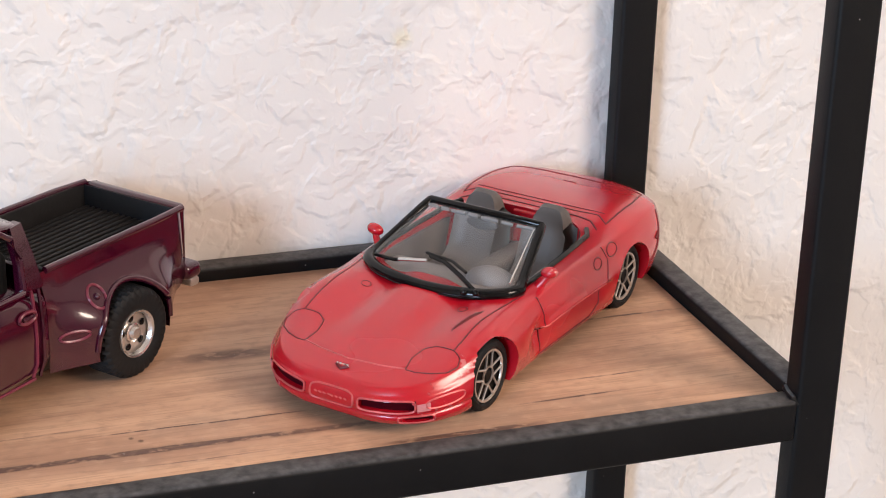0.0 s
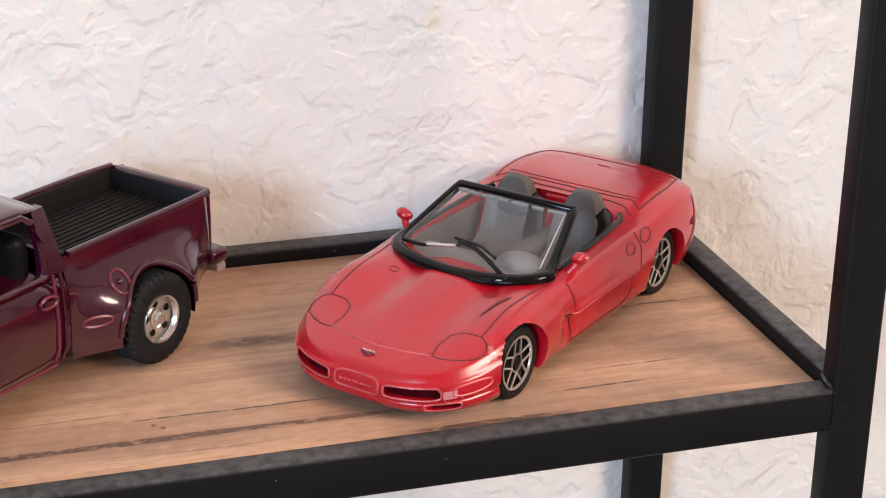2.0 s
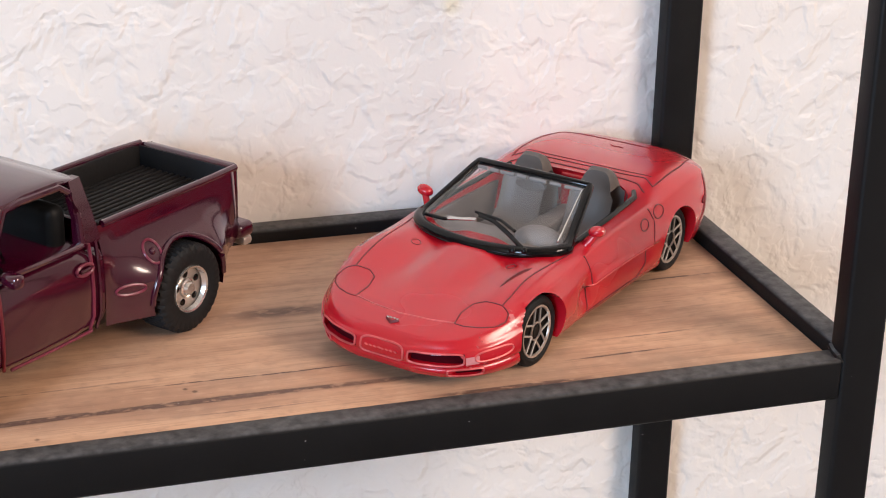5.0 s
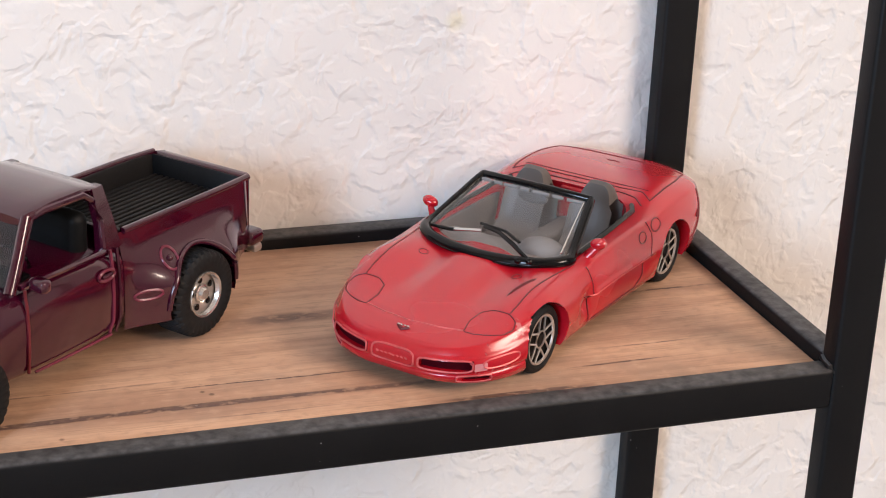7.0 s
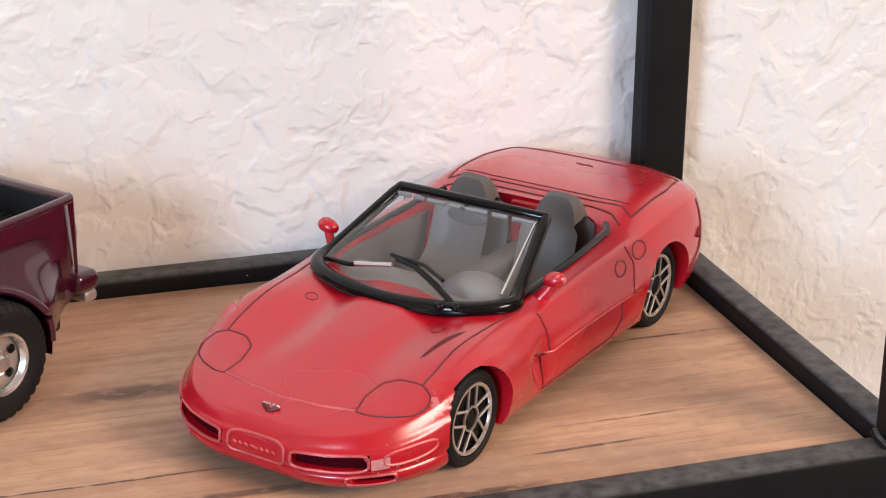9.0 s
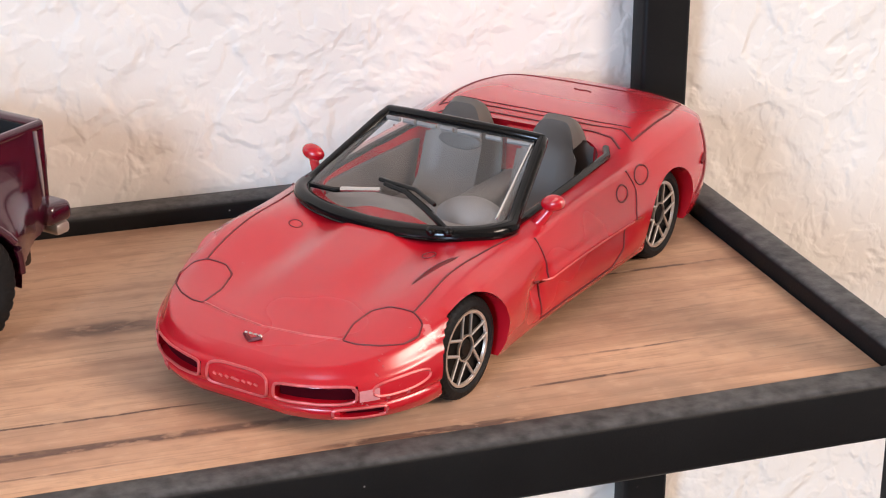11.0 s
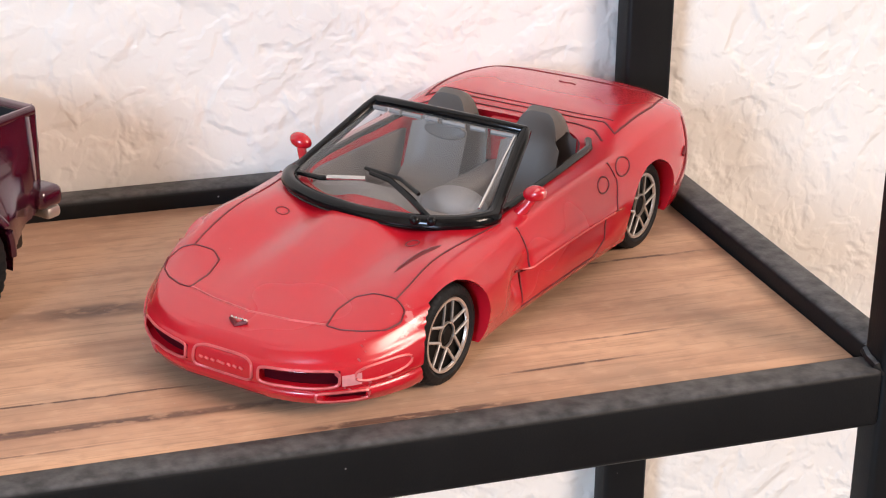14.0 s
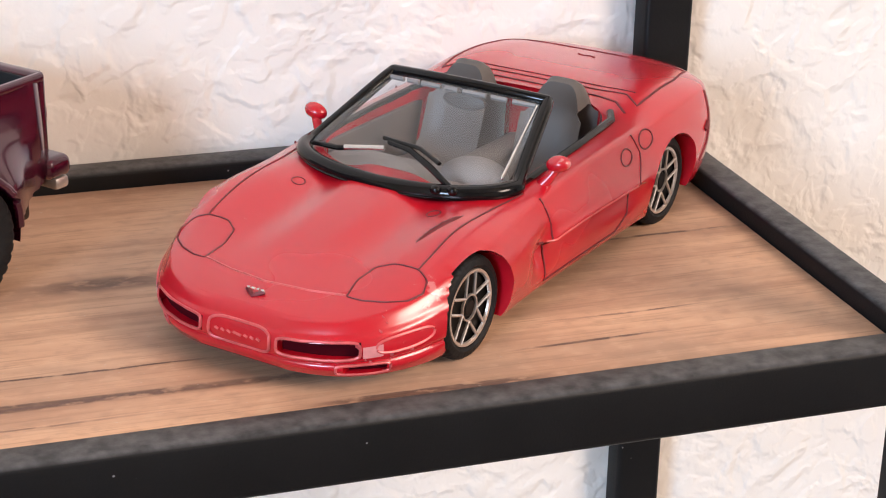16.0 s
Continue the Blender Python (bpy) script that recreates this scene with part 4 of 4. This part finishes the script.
def toy_pickup():
    tr = thing("toy_truck", pose(-0.1615, 0.0782, 0, 0, 0, 219.0), "maroon die-cast toy pickup truck with a black bed on the board", "toy truck")
    for s in (1, -1):
        part("bed_side", truck_bed_side(s), MAROON, tr, "maroon bed side with a flared rear fender")
        rail = part("bed_rail", tube([(-2.72, s * 1.60, 3.32), (-1.7, s * 1.68, 3.34), (0, s * 1.70, 3.35), (2.2, s * 1.70, 3.35)], 0.09, 10), MAROON, tr)
        part("bed_liner_wall", box(-2.62, 2.2, s * 1.58 - 0.05, s * 1.58 + 0.05, 2.1, 3.34, 0.03), LINER, tr, "black bed liner")
        flare = [(1.29 * math.cos(a), s * (bed_y(1.29 * math.cos(a), 1.13 + 1.29 * math.sin(a)) + 0.01), 1.13 + 1.29 * math.sin(a)) for a in [math.pi * (0.0 + 1.0 * k / 24) for k in range(25)]]
        part("fender_lip", tube(flare, 0.075, 10), MAROON, tr)
        for x in (0.0, 7.85):
            truck_wheel(tr, x, s)
        lamp = bmesh.new()
        bmesh.ops.create_uvsphere(lamp, u_segments=12, v_segments=8, radius=1)
        for v in lamp.verts:
            v.co = Vector((-2.90 + v.co.x * 0.10, s * 1.42 + v.co.y * 0.07, 2.55 + v.co.z * 0.35))
        part("tail_lamp", lamp, SEAM, tr)
    part("tailgate", box(-2.96, -2.66, -1.52, 1.52, 1.55, 3.36, 0.10, 4), MAROON, tr, "maroon tailgate")
    part("tailgate_liner", box(-2.65, -2.60, -1.55, 1.55, 2.1, 3.3, 0.02), LINER, tr)
    part("bed_front", box(2.05, 2.2, -1.6, 1.6, 2.1, 3.34, 0.03), LINER, tr)
    floor_ = part("bed_floor", box(-2.65, 2.2, -1.6, 1.6, 2.6, 2.72), LINER, tr, "ribbed black bed floor")
    for k in range(15):
        y = -1.4 + 2.8 * k / 14
        part("floor_rib", box(-2.6, 2.1, y - 0.05, y + 0.05, 2.71, 2.78, 0.025), LINER, floor_)
    bump = part("rear_bumper", box(-3.12, -2.5, -1.90, 1.90, 1.44, 1.86, 0.16, 5), MAROON, tr, "maroon stepped rear bumper")
    for s in (1, -1):
        part("bumper_cap", box(-3.05, -2.70, s * 1.5 - 0.36, s * 1.5 + 0.36, 1.22, 1.46, 0.08, 2), SILVER, bump, "silver lower bumper end")
    # cab and nose
    sec = []
    for x, half, z0, z1, r in ((2.28, 1.84, 0.95, 3.05, 5), (2.45, 1.93, 0.85, 3.12, 5), (3.4, 2.0, 0.78, 3.14, 5), (4.8, 2.02, 0.78, 3.12, 5), (5.9, 2.0, 0.78, 3.06, 4), (6.9, 1.98, 0.85, 2.98, 3.4), (8.6, 1.92, 0.95, 2.82, 3.2), (9.9, 1.82, 1.0, 2.62, 3), (10.4, 1.6, 1.15, 2.3, 2.6)):
        sec.append(cab_section(x, half, z0, z1, r))
    part("cab_body", loft(sec), MAROON, tr, "glossy maroon cab and hood")
    # greenhouse
    roof = []
    for x, half, z in ((2.55, 1.30, 4.44), (2.75, 1.46, 4.62), (3.4, 1.55, 4.74), (4.4, 1.54, 4.73), (5.0, 1.48, 4.60), (5.2, 1.40, 4.48)):
        ring = []
        for k in range(24):
            a = 2 * math.pi * k / 24
            c, s = math.cos(a), math.sin(a)
            ring.append((x, half * math.copysign(abs(c) ** 0.4, c), z - 0.10 + 0.11 * math.copysign(abs(s) ** 0.6, s)))
        roof.append(ring)
    part("roof", loft(roof), MAROON, tr, "maroon cab roof")
    for s in (1, -1):
        part("pillar", loft([[(2.36, s * 1.80, 3.05), (2.36, s * 1.60, 3.05), (3.05, s * 1.60, 3.05), (3.05, s * 1.86, 3.05)],
                             [(2.44, s * 1.66, 3.7), (2.44, s * 1.46, 3.7), (2.98, s * 1.5, 3.7), (2.98, s * 1.72, 3.7)],
                             [(2.60, s * 1.46, 4.58), (2.60, s * 1.22, 4.58), (3.0, s * 1.26, 4.58), (3.0, s * 1.52, 4.58)]]), MAROON, tr)
        part("pillar", tube([(6.05, s * 1.80, 3.02), (5.6, s * 1.66, 3.75), (5.1, s * 1.46, 4.52)], [0.15, 0.13, 0.13], 10), MAROON, tr)
        part("window_frame", tube([(2.98, s * 1.80, 3.16), (2.96, s * 1.70, 3.85), (3.08, s * 1.58, 4.36), (3.36, s * 1.54, 4.55), (4.6, s * 1.53, 4.55), (5.0, s * 1.50, 4.46), (5.45, s * 1.66, 3.85), (5.85, s * 1.80, 3.2), (5.8, s * 1.86, 3.12), (3.1, s * 1.88, 3.14)], 0.085, 8, True), MAROON, tr, "maroon door window frame")
        # door joints: a raised pair behind, a fine joint in front
        for dx, r in ((0.0, 0.05), (0.22, 0.045)):
            pts = [(2.62 + dx + (0.10 if z < 1.2 else 0), s * (cab_width(2.7, z) + 0.0), z) for z in (3.1, 2.8, 2.4, 2.0, 1.6, 1.3, 1.05, 0.95)]
            part("door_joint", tube(pts, r, 6), MAROON_EDGE if dx else MAROON, tr)
        part("door_joint", tube([(2.95, s * cab_width(3, 0.98), 0.98), (4.2, s * cab_width(4.2, 0.95), 0.95), (5.5, s * cab_width(5.5, 0.95), 0.95)], 0.04, 6), MAROON_EDGE, tr)
        part("door_joint", tube([(5.72, s * cab_width(5.7, z), z) for z in (3.05, 2.6, 2.0, 1.5, 1.0)], 0.04, 6), SEAM, tr)
        hx, hz = 3.12, 2.58
        part("door_handle", tube([(hx + 0.26 * math.cos(a), s * (cab_width(3.2, hz) + 0.01), hz + 0.13 * math.sin(a)) for a in [k * math.pi / 10 for k in range(20)]], 0.045, 6, True), MAROON_EDGE, tr)
        part("handle_bar", tube([(hx - 0.16, s * (cab_width(3.2, hz) + 0.02), hz), (hx + 0.16, s * (cab_width(3.2, hz) + 0.02), hz - 0.02)], 0.05, 6), MAROON, tr)
        if s > 0:
            def fl(a):
                return (0.95 + 0.25 * math.cos(a), bed_y(0.95 + 0.25 * math.cos(a), 2.35 + 0.25 * math.sin(a)) + 0.01, 2.35 + 0.25 * math.sin(a))
            part("fuel_cap", tube([fl(k * math.pi / 12) for k in range(24)], 0.035, 6, True), MAROON_EDGE, tr)
            cap = bmesh.new()
            bmesh.ops.create_uvsphere(cap, u_segments=14, v_segments=8, radius=0.09)
            bmesh.ops.translate(cap, verts=cap.verts, vec=(0.95, bed_y(0.95, 2.35), 2.35))
            part("cap_knob", cap, MAROON, tr)
        ring = [k * math.pi / 14 for k in range(28)]
        step = tube([(1.80 + 0.34 * math.cos(a), s * (bed_y(1.80 + 0.34 * math.cos(a), 1.66 + 0.12 * math.sin(a)) + 0.01), 1.66 + 0.12 * math.sin(a)) for a in ring], 0.035, 6, True)
        part("side_step", step, MAROON_EDGE, tr, "moulded step in the bed side")
        pod = box(5.35, 5.68, s * 2.22 - 0.26, s * 2.22 + 0.26, 3.02, 3.36, 0.12, 3)
        part("door_mirror", pod, MAROON, tr)
    # glass and cabin
    def windscreen(i, j):
        t, s = j / 6, -1 + i / 8
        return (6.0 - 0.9 * t - 0.12 * s * s, s * (1.72 - 0.28 * t), 3.05 + 1.46 * t)
    g = part("windscreen", grid_mesh(windscreen, 17, 7), DARK_GLASS, tr, "dark clear windscreen")
    g.visible_shadow = False
    part("windscreen_trim", tube([windscreen(0, k) for k in range(7)] + [windscreen(i, 6) for i in range(1, 17)] + [windscreen(16, k) for k in range(5, -1, -1)], 0.035, 6), CHROME, tr)
    part("rear_panel", box(2.40, 2.56, -1.5, 1.5, 3.05, 3.45, 0.04), MAROON, tr)
    g = part("rear_window", grid_mesh(lambda i, j: (2.46 + 0.16 * j / 3, (-1 + 2 * i / 6) * (1.45 - 0.2 * j / 3), 3.42 + 1.1 * j / 3), 7, 4), DARK_GLASS, tr)
    g.visible_shadow = False
    part("bench_seat", box(3.0, 3.55, -1.45, 1.45, 2.6, 4.05, 0.24, 4), DISC, tr, "black bench seat")
    part("dashboard", box(5.1, 5.8, -1.6, 1.6, 2.7, 3.2, 0.12, 2), BLACK, tr)
    part("steering_wheel", tube([(4.85 + 0.14 * math.sin(a), 0.8 + 0.42 * math.cos(a), 3.25 + 0.36 * math.sin(a)) for a in [k * math.pi / 10 for k in range(20)]], 0.05, 6, True), BLACK, tr)
    part("chassis", box(-2.4, 9.7, -1.5, 1.5, 0.7, 1.5, 0.1), BLACK, tr)
    part("front_bumper", box(10.2, 10.65, -1.85, 1.85, 0.95, 1.45, 0.12, 3), CHROME, tr)
    part("grille", box(10.3, 10.48, -1.0, 1.0, 1.6, 2.2, 0.05), BLACK, tr)
    return tr


def cab_width(x, z):
    """Half width of the cab at a height."""
    return 2.02 * (1 - 0.05 * ((z - 2.0) / 1.2) ** 2) - (0.06 if x < 2.9 else 0.0)


toy_pickup()
